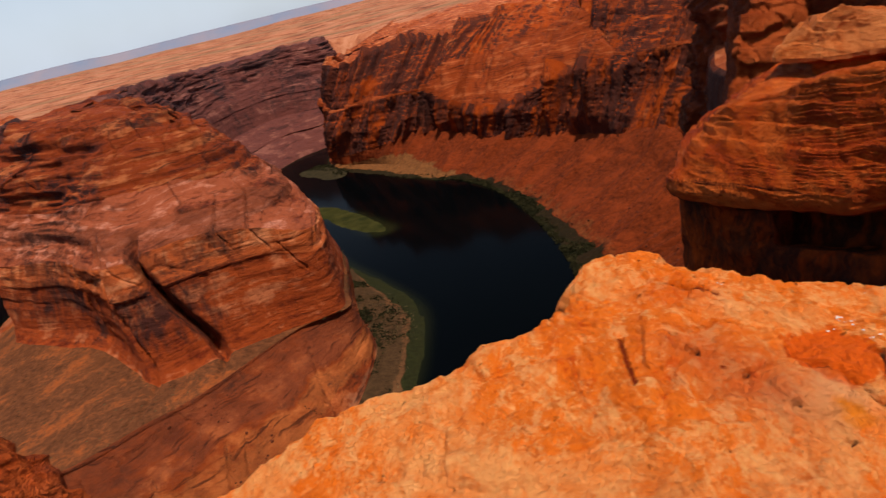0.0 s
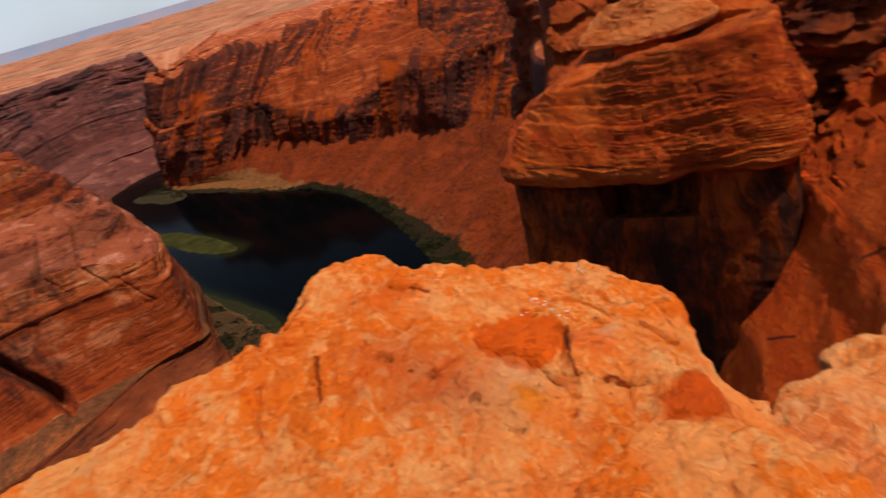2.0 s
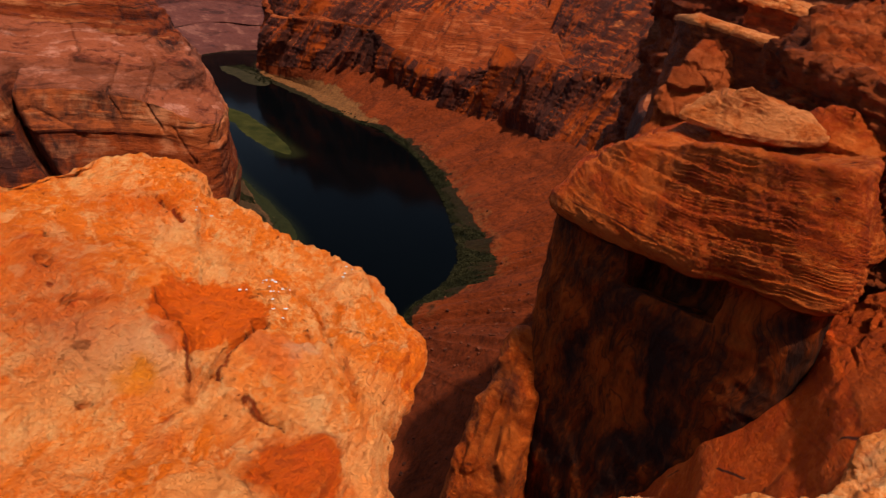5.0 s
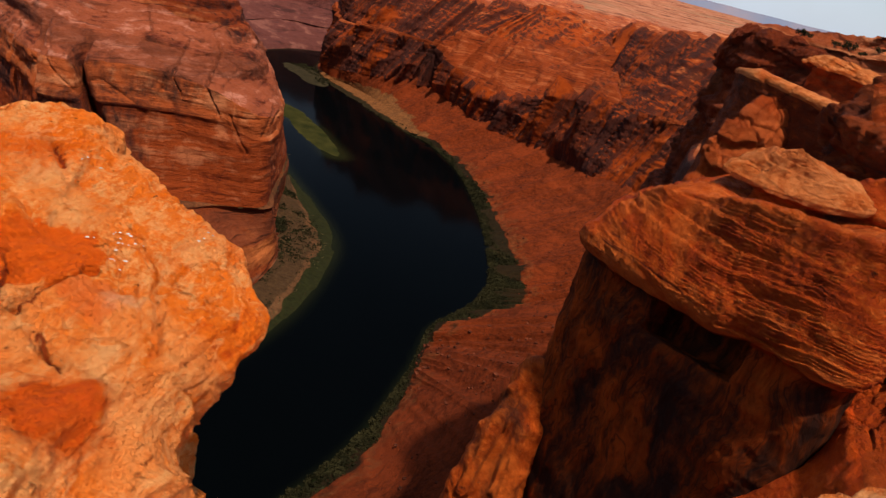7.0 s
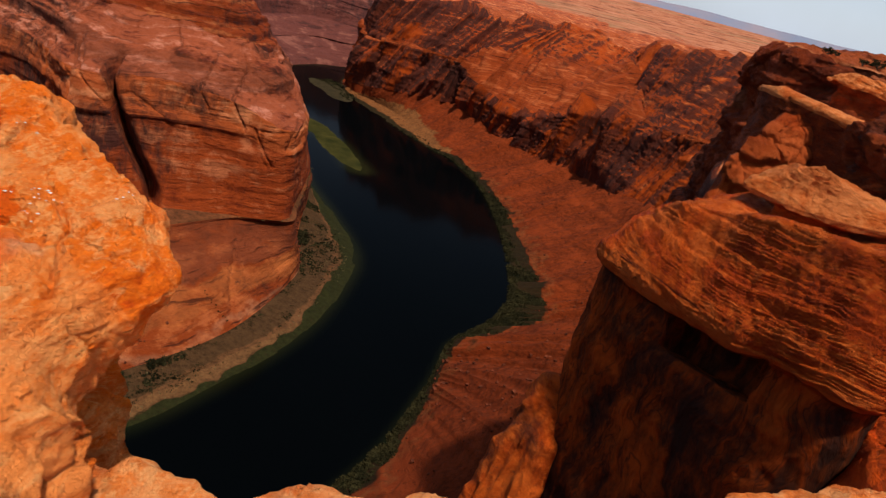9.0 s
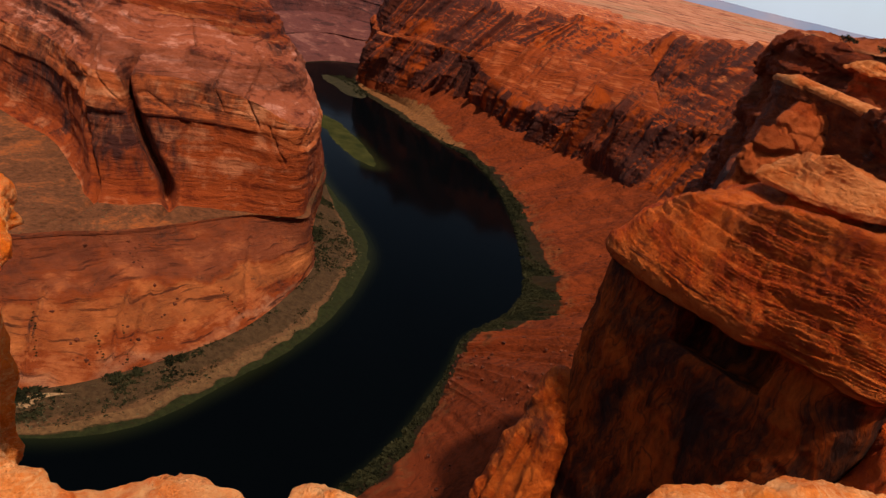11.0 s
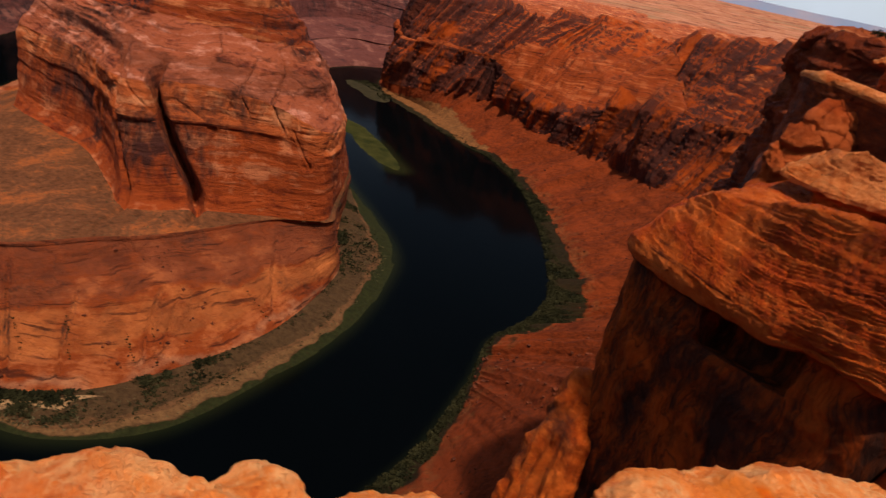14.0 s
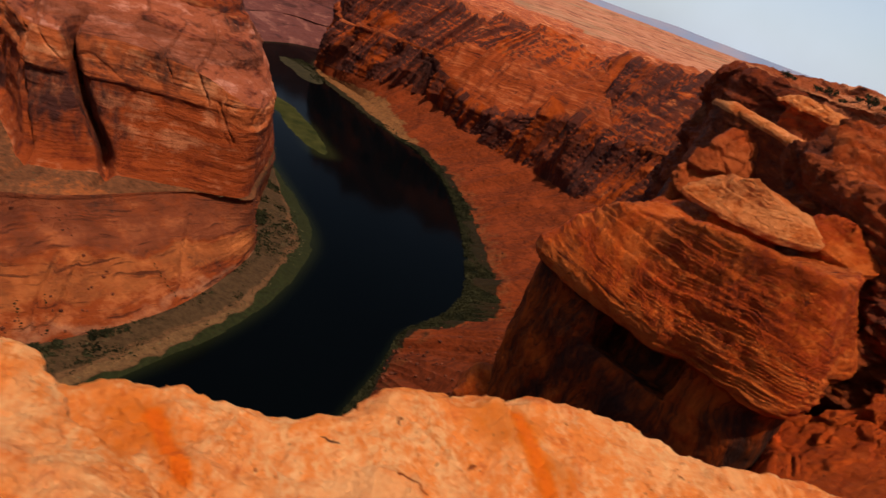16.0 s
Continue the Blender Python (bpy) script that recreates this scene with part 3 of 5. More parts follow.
# the slickrock alcove behind the second bend
OUT_BENCH[16:19] = [(326, 1140, -104), (190, 1235, -144), (107, 1258, -146)]
plateau_far = [(x, y, -96 if y > 250 else -50) for x, y, z in set_back(OUT_RIM, 1500, 0)]
out_levels = [at_height(OUT_WATER, WATER - 1.5), at_height(OUT_BANK, -302), OUT_BASE, OUT_LEDGE, OUT_BENCH, OUT_RIM, set_back(OUT_RIM, 130, 5), plateau_far]
g, place, run, u = cliff_grid(out_levels, (14, 72, 76, 24, 64, 40, 24), 1150, [(x, y, 0) for x, y, z in OUT_BASE],
                               (0.2, 2.2, 7.0, 13.0, 10.0, 7.0, 2.5, 4.0), 21, 1.0, (), 0.12, 2.1, lean=0.42, jointed=0.3, rib_size=64.0)
# green banks and the tan beach of the cove
f = place[:, None] + 0.16 * fbm(g * np.array([1 / 14, 1 / 14, 0]), 4, 303)
green_wide = np.interp(u, (7.0, 8.0, 12.0, 16.5, 17.2, 18.0, 22.0, 24.0), (0.95, 1.0, 0.92, 1.0, 0.8, 0.45, 0.4, 0.4))[None, :]
beach_wide = np.interp(u, (16.6, 17.4, 18.4, 19.4, 20.4, 21.0, 21.6), (0.0, 1.12, 1.30, 1.42, 1.48, 1.25, 0.0))[None, :]
bank_cover = (("run", run), ("green", np.clip((green_wide - f) * 4 + 0.5, 0, 1)),
              ("beach", np.maximum(np.clip((beach_wide - f) * 5, 0, 1), 0.38 * np.clip(1 - np.abs(f - green_wide - 0.08) / 0.22, 0, 1) * (u < 17.5)[None, :])))
canyon = tagged(new("canyon_wall"), "red sandstone canyon wall above a rubble slope", "cliff", kind="structure")
span = [(x, y, 0) for x, y, z in OUT_BASE]
split_grid(canyon, g[:, columns(span, 1150, 4.5, 99)], place, False, (
    ("talus", 0, 2, TALUS, "red rubble slope"), ("cliff", 2, 3, CANYON, "sheer red cliff stained with dark varnish"),
    ("bench", 3, 4, SLICKROCK, "sloping orange slickrock bench"), ("upper_cliff", 4, 5, CANYON, "broken upper cliff below the rim"),
    ("plateau", 5, 7, MESATOP, "bare orange slickrock plateau")), [(k, (v + 0 * g[..., 0])[:, columns(span, 1150, 4.5, 99)]) for k, v in bank_cover])
far_wall = tagged(new("far_canyon_wall"), "canyon wall beyond the butte, haze in its purple-brown", "cliff", kind="structure")
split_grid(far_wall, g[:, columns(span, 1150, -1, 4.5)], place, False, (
    ("talus", 0, 2, HAZE_WALL, "rubble slope, haze in its purple-brown"), ("cliff", 2, 5, HAZE_WALL, "stepped cliff, haze in its purple-brown"), ("plateau", 5, 7, MESATOP, "bare orange slickrock plateau")))

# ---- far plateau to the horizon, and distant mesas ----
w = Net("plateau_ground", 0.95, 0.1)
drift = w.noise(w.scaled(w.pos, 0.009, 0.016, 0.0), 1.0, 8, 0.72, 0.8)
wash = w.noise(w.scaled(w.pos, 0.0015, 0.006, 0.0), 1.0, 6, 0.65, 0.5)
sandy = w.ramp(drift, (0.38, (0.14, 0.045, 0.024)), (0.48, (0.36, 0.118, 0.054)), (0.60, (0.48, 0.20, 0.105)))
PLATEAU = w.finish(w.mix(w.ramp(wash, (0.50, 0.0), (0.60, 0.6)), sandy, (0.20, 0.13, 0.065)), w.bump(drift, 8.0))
ang = np.linspace(0, 2 * np.pi, 361)[:-1]
rad = np.geomspace(2300, 4900, 40)
gx = np.sin(ang)[None, :] * rad[:, None]
gy = np.cos(ang)[None, :] * rad[:, None]
gz = -108 + 9 * fbm(np.stack([gx / 500, gy / 500, 0 * gx], -1), 4, 5) + 112 * np.clip((rad[:, None] - 2000) / 2400, 0, 1)
gz[0] -= 60
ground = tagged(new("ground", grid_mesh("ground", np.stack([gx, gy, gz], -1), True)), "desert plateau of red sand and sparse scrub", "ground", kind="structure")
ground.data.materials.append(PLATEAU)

# the blue-grey is the haze of distance, put into the mesas' colour
MESA = simple("hazed_mesa", (0.17, 0.20, 0.28), (0.24, 0.21, 0.25), 0.004, 1.0)
az = np.radians(np.linspace(-80, 80, 700))
prof = 56 + 16 * fbm(np.stack([az * 6, 0 * az, 0 * az], -1), 5, 77) + 5 * np.tanh(4 * vnoise(np.stack([az * 9, 0 * az + 3, 0 * az], -1), 8))
rows = []
for k, f in enumerate((0.0, 0.35, 0.7, 1.0, 0.9)):
    r = 4450 + 90 * k + 60 * fbm(np.stack([az * 14, 0 * az + k, 0 * az], -1), 3, 9)
    rows.append(np.stack([np.sin(az) * r, np.cos(az) * r, -98 + f * (prof + 98)], -1))
mesas = tagged(new("backdrop", grid_mesh("backdrop", np.array(rows), False)), "mesas on the far horizon, blue-grey haze in their colour", "mesa", kind="structure")
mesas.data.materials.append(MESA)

# ---- river ----
def bank_distance(xy, rows):
    """Shortest way from points to a polyline."""
    best = np.full(len(xy), 1e9)
    for (ax, ay), (bx, by) in zip(rows[:-1], rows[1:]):
        a, b = np.array((ax, ay), float), np.array((bx - ax, by - ay), float)
        t = np.clip(((xy - a) @ b) / (b @ b), 0, 1)
        best = np.minimum(best, np.linalg.norm(xy - a - t[:, None] * b, axis=1))
    return best


def smooth_line(rows, k=6):
    a = np.asarray(rows, float)
    return [tuple(p) for p in spline(a, np.linspace(0, len(a) - 1 - 1e-9, k * len(a)), False)]


w = Net("river_water", 0.09, 0.02)
w.b.inputs["IOR"].default_value = 1.33
ripple = w.noise(w.pos, 0.25, 4, 0.6)
att = w.n.new("ShaderNodeAttribute")
att.attribute_name = "shallow"
bed = w.mix(w.noise(w.pos, 0.05, 4), (0.030, 0.028, 0.008), (0.018, 0.026, 0.008))
RIVER = w.finish(w.mix(att.outputs["Fac"], w.mix(w.noise(w.pos, 0.01, 3), (0.0006, 0.0010, 0.0013), (0.0010, 0.0016, 0.0020)), bed), w.bump(ripple, 0.12, 0.3))
xs, ys = np.meshgrid(np.linspace(-1100, 500, 300), np.linspace(120, 2100, 370))
river = tagged(new("water", grid_mesh("water", np.stack([xs, ys, 0 * xs + WATER], -1), False)), "dark green river water, calm, in the canyon", "river", kind="structure")
flatxy = np.stack([xs.ravel(), ys.ravel()], -1)
edge_in = [(a[0] * 0.8 + b[0] * 0.2, a[1] * 0.8 + b[1] * 0.2) for a, b in zip(PEN_WATER, PEN_FOOT)]
edge_out = [(a[0] * 0.66 + b[0] * 0.34, a[1] * 0.66 + b[1] * 0.34) for a, b in zip(OUT_WATER, OUT_BANK)]
near = np.minimum(bank_distance(flatxy, smooth_line(edge_in)), 1.6 * bank_distance(flatxy, smooth_line(edge_out)))
near = np.minimum(near, 0.8 * np.maximum(0, bank_distance(flatxy, [(-205, 1075), (-130, 985), (-80, 890)]) - 14))
shallow = river.data.attributes.new("shallow", "FLOAT", "POINT")
shallow.data.foreach_set("value", (np.clip(1 - near / 18.0, 0, 1) ** 2).astype(np.float32) * 0.4)
river.data.materials.append(RIVER)


# ---- river islands ----
GREEN_BAR = simple("algae_bar", (0.018, 0.020, 0.005), (0.046, 0.041, 0.010), 0.05, 0.95, 0.6, 0.03)
SHOAL = simple("shoal_scrub", (0.014, 0.013, 0.007), (0.050, 0.036, 0.017), 0.12, 0.95, 0.8, 0.03)


def bar(name, spine, wide, high, mat, label, seed):
    """A low bar that rises out of the water along a spine."""
    line = np.array(smooth_line(spine, 30))
    t = np.linspace(0, 1, len(line))
    way = np.gradient(line, axis=0)
    way /= np.linalg.norm(way, axis=1, keepdims=True)
    side = np.stack([-way[:, 1], way[:, 0]], 1)
    half = wide * np.sqrt(np.clip(1 - (2 * t - 1) ** 2, 0, 1)) * (1 + 0.35 * fbm(np.stack([t * 6, 0 * t, 0 * t], -1), 3, seed))
    rows = []
    for f in np.linspace(-1, 1, 41):
        xy = line + side * (half * f)[:, None]
        z = WATER - 0.25 + high * (1 - f * f) * (1 - (2 * t - 1) ** 4) + 0.25 * fbm(np.stack([xy[:, 0] / 9, xy[:, 1] / 9, 0 * t], -1), 3, seed)
        rows.append(np.stack([xy[:, 0], xy[:, 1], z], -1))
    ob = tagged(new(name, grid_mesh(name, np.array(rows), False)), label, "island")
    ob.data.materials.append(mat)
    return ob


bar("river_island", [(-216, 1092), (-170, 1040), (-118, 950), (-76, 880)], 25, 1.0, GREEN_BAR, "low green algae covered island in the river", 4)
bar("gravel_shoal", [(-262, 1400), (-215, 1360), (-160, 1262)], 34, 1.2, SHOAL, "scrubby gravel shoal beside the river bank", 6)


# ---- rocks along the rim ----
def rock_material(name, pale, mid, deep, size, bed=None, patchy=1.0, fleck=0.0, seam=0.85, marks=(), hollows=(), crisp=1.0, mound=None):
    """Weathered sandstone: blotches, grain and pits; bed: thickness of the fine slanted layers, if it shows any;
    hollows: (x, y, radius, colour) of patches of other stone; marks: (ax, ay, bx, by, half width, colour) of cracks and holes."""
    w = Net(name, 0.88, 0.2)
    run = w.scaled(w.pos, 1.0, 0.55, 1.6)
    a = w.noise(run, 2.8 / size, 8, 0.70, 0.7)
    b = w.noise(run, 19.0 / size, 8, 0.78, 0.4)
    colour = w.ramp(w.mix(0.5, a, b), (0.385, deep), (0.455, mid), (0.50, mid), (0.575, pale))
    stain = w.ramp(w.noise(w.pos, 0.8 / size, 6, 0.7, 0.8), (0.52, 0.0), (0.64, 0.7 * patchy))
    colour = w.mix(stain, colour, deep)
    light = w.ramp(w.noise(w.scaled(w.pos, 1.0, 0.7, 1.0), 1.3 / size, 7, 0.72, 1.0), (0.47, 0.0), (0.58, 0.75 * patchy))
    colour = w.mix(light, colour, pale)
    if fleck:
        colour = w.mix(w.ramp(w.noise(run, 13.0 / size, 6, 0.72, 0.8), (0.53, 0.0), (0.63, fleck)), colour, tuple(min(1, c * 1.08 + 0.03) for c in pale))
        colour = w.mix(w.ramp(w.noise(run, 9.0 / size, 7, 0.74, 1.2), (0.33, 0.5), (0.40, 0.0)), colour, tuple(c * 0.6 for c in deep))
    n = None
    if hollows or marks:
        wob = w.add(w.pos, w.scaled(w.noise(w.pos, 6.0, 6, 0.7, colour=True), 0.24, 0.24, 0.0))
        flat = w.scaled(w.add(wob, (-0.12, -0.12, 0.0)), 1, 1, 0)
    for x, y, radius, tint, much, soft_edge in hollows:
        k = w.n.new("ShaderNodeVectorMath")
        k.operation = "DISTANCE"
        w.put(k, 0, flat)
        k.inputs[1].default_value = (x, y, 0)
        tone = w.mix(w.ramp(b, (0.4, 0.0), (0.6, 0.5)), tint, tuple(c * 0.75 for c in tint))
        edge = soft_edge * radius
        colour = w.mix(w.ramp(k.outputs["Value"], (radius - edge, much), (radius + edge, 0.0)), colour, tone)
    if bed:
        warp = w.scaled(w.noise(w.pos, 0.9 / size, 3, 0.5, colour=True), 0.35 * size, 0.35 * size, 0.35 * size)
        tilt = w.n.new("ShaderNodeVectorMath")
        tilt.operation = "DOT_PRODUCT"
        w.put(tilt, 0, w.add(w.pos, warp))
        tilt.inputs[1].default_value = (0.0, 0.0, 1.0) if mound else (0.45, 0.215, 1.0)
        flatpos = w.n.new("ShaderNodeCombineXYZ")
        level = tilt.outputs["Value"]
        if mound:
            away = w.n.new("ShaderNodeVectorMath")
            away.operation = "DISTANCE"
            w.put(away, 0, w.scaled(w.add(w.pos, warp), 1, 1, 0))
            away.inputs[1].default_value = (mound[0], mound[1], 0)
            level = w.math("SUBTRACT", level, w.math("MULTIPLY", away.outputs["Value"], mound[2]))
        w.put(flatpos, 2, w.math("DIVIDE", level, bed))
        lay = w.noise(w.add(flatpos.outputs[0], w.scaled(w.pos, 0.015 / bed, 0.015 / bed, 0.0)), 1.0, 6, 0.75)
        shows = w.ramp(w.noise(w.pos, 2.2 / size, 4, 0.6, 0.6), (0.42, 0.05), (0.60, 1.0))
        colour = w.mix(w.math("MULTIPLY", w.ramp(lay, (0.38, seam), (0.45, 0.0)), shows), colour, tuple(c * 0.3 for c in deep))
        colour = w.mix(w.math("MULTIPLY", w.ramp(lay, (0.56, 0.0), (0.66, 0.4)), shows), colour, pale)
        n = w.bump(lay, 0.6 * bed, 0.9)
    pit = w.ramp(w.noise(run, 20.0 / size, 3, 0.55, 0.4), (0.25, 0.0), (0.31, 1.0))
    colour = w.mix(w.math("MULTIPLY", w.math("SUBTRACT", 1.0, pit), 0.8), colour, tuple(c * 0.3 for c in deep))
    fine = w.scaled(w.noise(w.pos, 26.0, 4, 0.7, colour=True), 0.035, 0.035, 0.0) if marks else None
    depth = None
    for ax, ay, bx, by, half, tint in marks:
        span = (bx - ax, by - ay, 0.0)
        rel = w.add(w.scaled(w.add(w.pos, fine), 1, 1, 0), (-ax - 0.0175, -ay - 0.0175, 0.0))
        k = w.n.new("ShaderNodeVectorMath")
        k.operation = "DOT_PRODUCT"
        w.put(k, 0, rel)
        k.inputs[1].default_value = tuple(c / (span[0] ** 2 + span[1] ** 2) for c in span)
        along_it = w.math("MINIMUM", w.math("MAXIMUM", k.outputs["Value"], 0.0), 1.0)
        foot = w.n.new("ShaderNodeVectorMath")
        foot.operation = "SCALE"
        foot.inputs[0].default_value = span
        w.put(foot, "Scale", along_it)
        d = w.n.new("ShaderNodeVectorMath")
        d.operation = "DISTANCE"
        w.put(d, 0, rel)
        w.put(d, 1, foot.outputs[0])
        near_it = w.ramp(d.outputs["Value"], (half * 0.35, 1.0), (half, 0.0))
        colour = w.mix(w.math("MULTIPLY", near_it, 0.92), colour, tint)
        if half > 0.03:
            continue
        depth = near_it if depth is None else w.math("MAXIMUM", depth, near_it)
    if depth is not None:
        n = w.bump(w.math("SUBTRACT", 1.0, depth), 0.02 * size, 1.0, n)
    n = w.bump(pit, 0.014 * size, 0.9, n)
    n = w.bump(w.noise(run, 14.0 / size, 10, 0.78, 0.3), 0.065 * size * crisp, 1.0, n)
    n = w.bump(w.noise(w.scaled(w.pos, 1.0, 0.6, 1.4), 48.0 / size, 5, 0.7, 1.0), 0.008 * size * crisp, 1.0, n)
    n = w.bump(w.noise(w.pos, 2.6 / size, 6, 0.64), 0.08 * size, 0.8, n)
    return w.finish(colour, n, VIVID)


HOLE, RUST = (0.045, 0.014, 0.009), (0.26, 0.035, 0.014)
NEAR = rock_material("rim_sandstone", (0.99, 0.42, 0.165), (0.95, 0.235, 0.068), (0.76, 0.125, 0.038), 1.0, fleck=0.6, patchy=0.8,
                     hollows=((1.345, 1.99, 0.165, (0.88, 0.155, 0.045), 0.95, 0.05), (1.56, 1.86, 0.085, (0.88, 0.20, 0.075), 0.7, 0.15), (1.66, 1.46, 0.12, (0.70, 0.085, 0.022), 0.85, 0.25),
                              (1.23, 1.81, 0.075, (0.90, 0.50, 0.26), 0.45, 0.6), (1.03, 1.83, 0.15, (0.52, 0.115, 0.06), 0.6, 0.9), (0.88, 2.06, 0.15, (0.58, 0.11, 0.05), 0.6, 0.9),
                              (1.221, 1.737, 0.035, (0.90, 0.24, 0.03), 0.7, 0.7), (1.64, 1.87, 0.04, (0.90, 0.52, 0.30), 0.45, 0.6), (1.0, 2.55, 0.16, (0.78, 0.10, 0.03), 0.5, 0.8)),
                     marks=((1.515, 1.975, 1.49, 1.965, 0.022, HOLE), (1.507, 1.971, 1.464, 1.881, 0.010, HOLE), (1.464, 1.881, 1.416, 1.735, 0.008, RUST), (1.31, 1.888, 1.349, 1.749, 0.007, RUST),
                            (1.189, 2.036, 1.31, 1.888, 0.005, RUST), (1.608, 1.588, 1.494, 1.70, 0.009, RUST), (0.653, 2.244, 0.612, 1.976, 0.011, RUST), (1.035, 2.672, 1.16, 2.495, 0.010, RUST),
                            (0.86, 2.095, 0.885, 2.092, 0.018, HOLE), (0.991, 1.942, 0.997, 1.942, 0.011, HOLE), (1.079, 1.783, 1.085, 1.783, 0.012, HOLE), (0.84, 2.20, 0.862, 2.195, 0.010, HOLE),
                            (0.93, 1.98, 0.934, 1.98, 0.008, RUST), (1.148, 1.607, 1.155, 1.607, 0.010, HOLE), (1.415, 1.735, 1.425, 1.735, 0.012, HOLE)))
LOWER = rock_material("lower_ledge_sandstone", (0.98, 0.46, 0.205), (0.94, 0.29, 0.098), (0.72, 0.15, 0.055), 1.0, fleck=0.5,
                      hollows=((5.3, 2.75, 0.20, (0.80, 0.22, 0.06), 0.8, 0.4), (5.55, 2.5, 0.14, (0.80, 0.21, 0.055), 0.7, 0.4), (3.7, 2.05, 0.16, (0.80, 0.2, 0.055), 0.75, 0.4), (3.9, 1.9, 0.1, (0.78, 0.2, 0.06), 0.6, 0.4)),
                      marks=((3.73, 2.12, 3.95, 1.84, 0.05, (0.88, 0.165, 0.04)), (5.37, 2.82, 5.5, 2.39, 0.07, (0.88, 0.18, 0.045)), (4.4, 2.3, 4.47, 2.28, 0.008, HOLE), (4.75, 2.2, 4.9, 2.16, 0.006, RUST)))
MOUND = (33.0, 43.0, 0.42)
BLOCK = rock_material("crossbedded_sandstone", (0.66, 0.165, 0.058), (0.43, 0.066, 0.021), (0.20, 0.028, 0.010), 14.0, 0.24, seam=0.75, mound=MOUND)
PALE = rock_material("pale_sandstone", (0.72, 0.27, 0.11), (0.56, 0.15, 0.053), (0.34, 0.066, 0.024), 8.0, 0.5, seam=0.45)
RED = rock_material("red_sandstone", (0.52, 0.13, 0.052), (0.37, 0.069, 0.025), (0.19, 0.031, 0.012), 12.0, 0.8, seam=0.5)
GULLY = rock_material("smooth_red_sandstone", (0.72, 0.145, 0.055), (0.57, 0.082, 0.030), (0.40, 0.049, 0.018), 14.0, 1.6, patchy=0.5, seam=0.3, crisp=0.4,
                      marks=((22.7, 24.4, 22.4, 22.1, 0.08, HOLE), (23.5, 19.4, 23.7, 17.9, 0.08, HOLE), (20.6, 17.6, 20.1, 16.7, 0.10, HOLE), (20.1, 18.4, 20.4, 18.8, 0.08, HOLE), (21.2, 15.6, 21.9, 16.8, 0.04, HOLE), (23.1, 28.4, 23.4, 28.2, 0.08, HOLE)))
UPPER = rock_material("broken_red_sandstone", (0.62, 0.135, 0.050), (0.45, 0.073, 0.026), (0.27, 0.040, 0.015), 13.0, 1.2, patchy=0.8, seam=0.6)
SPURROCK = rock_material("spur_sandstone", (0.66, 0.165, 0.055), (0.42, 0.078, 0.026), (0.075, 0.018, 0.009), 9.0, patchy=1.3)
# darker red for overhung and turned-away faces: their shade is in the colour
SHADED_RED = rock_material("shaded_red_sandstone", (0.34, 0.075, 0.028), (0.17, 0.036, 0.015), (0.06, 0.017, 0.010), 10.0, 0.7, seam=0.5)


def shaded_varnish(name):
    """Desert varnish that hangs in curtains: black and brown sheets over dull red stone, with thin curved edges. The
    dark tone also holds the overhang's shade.
    """
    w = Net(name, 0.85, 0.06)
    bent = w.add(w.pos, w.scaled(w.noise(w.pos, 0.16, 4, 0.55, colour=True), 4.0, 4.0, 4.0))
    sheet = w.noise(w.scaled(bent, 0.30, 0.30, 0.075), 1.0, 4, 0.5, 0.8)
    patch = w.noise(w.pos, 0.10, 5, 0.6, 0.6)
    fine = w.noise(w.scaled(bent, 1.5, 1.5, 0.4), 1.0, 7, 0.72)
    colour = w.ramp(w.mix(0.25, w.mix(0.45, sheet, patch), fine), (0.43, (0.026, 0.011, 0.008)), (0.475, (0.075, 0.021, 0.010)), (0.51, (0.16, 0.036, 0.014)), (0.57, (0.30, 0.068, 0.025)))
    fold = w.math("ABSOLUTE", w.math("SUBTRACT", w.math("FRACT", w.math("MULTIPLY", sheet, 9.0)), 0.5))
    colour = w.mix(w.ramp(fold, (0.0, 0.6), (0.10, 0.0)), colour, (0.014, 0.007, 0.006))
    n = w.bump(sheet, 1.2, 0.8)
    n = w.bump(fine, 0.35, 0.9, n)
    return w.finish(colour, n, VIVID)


FACE_DARK = shaded_varnish("shaded_varnish")


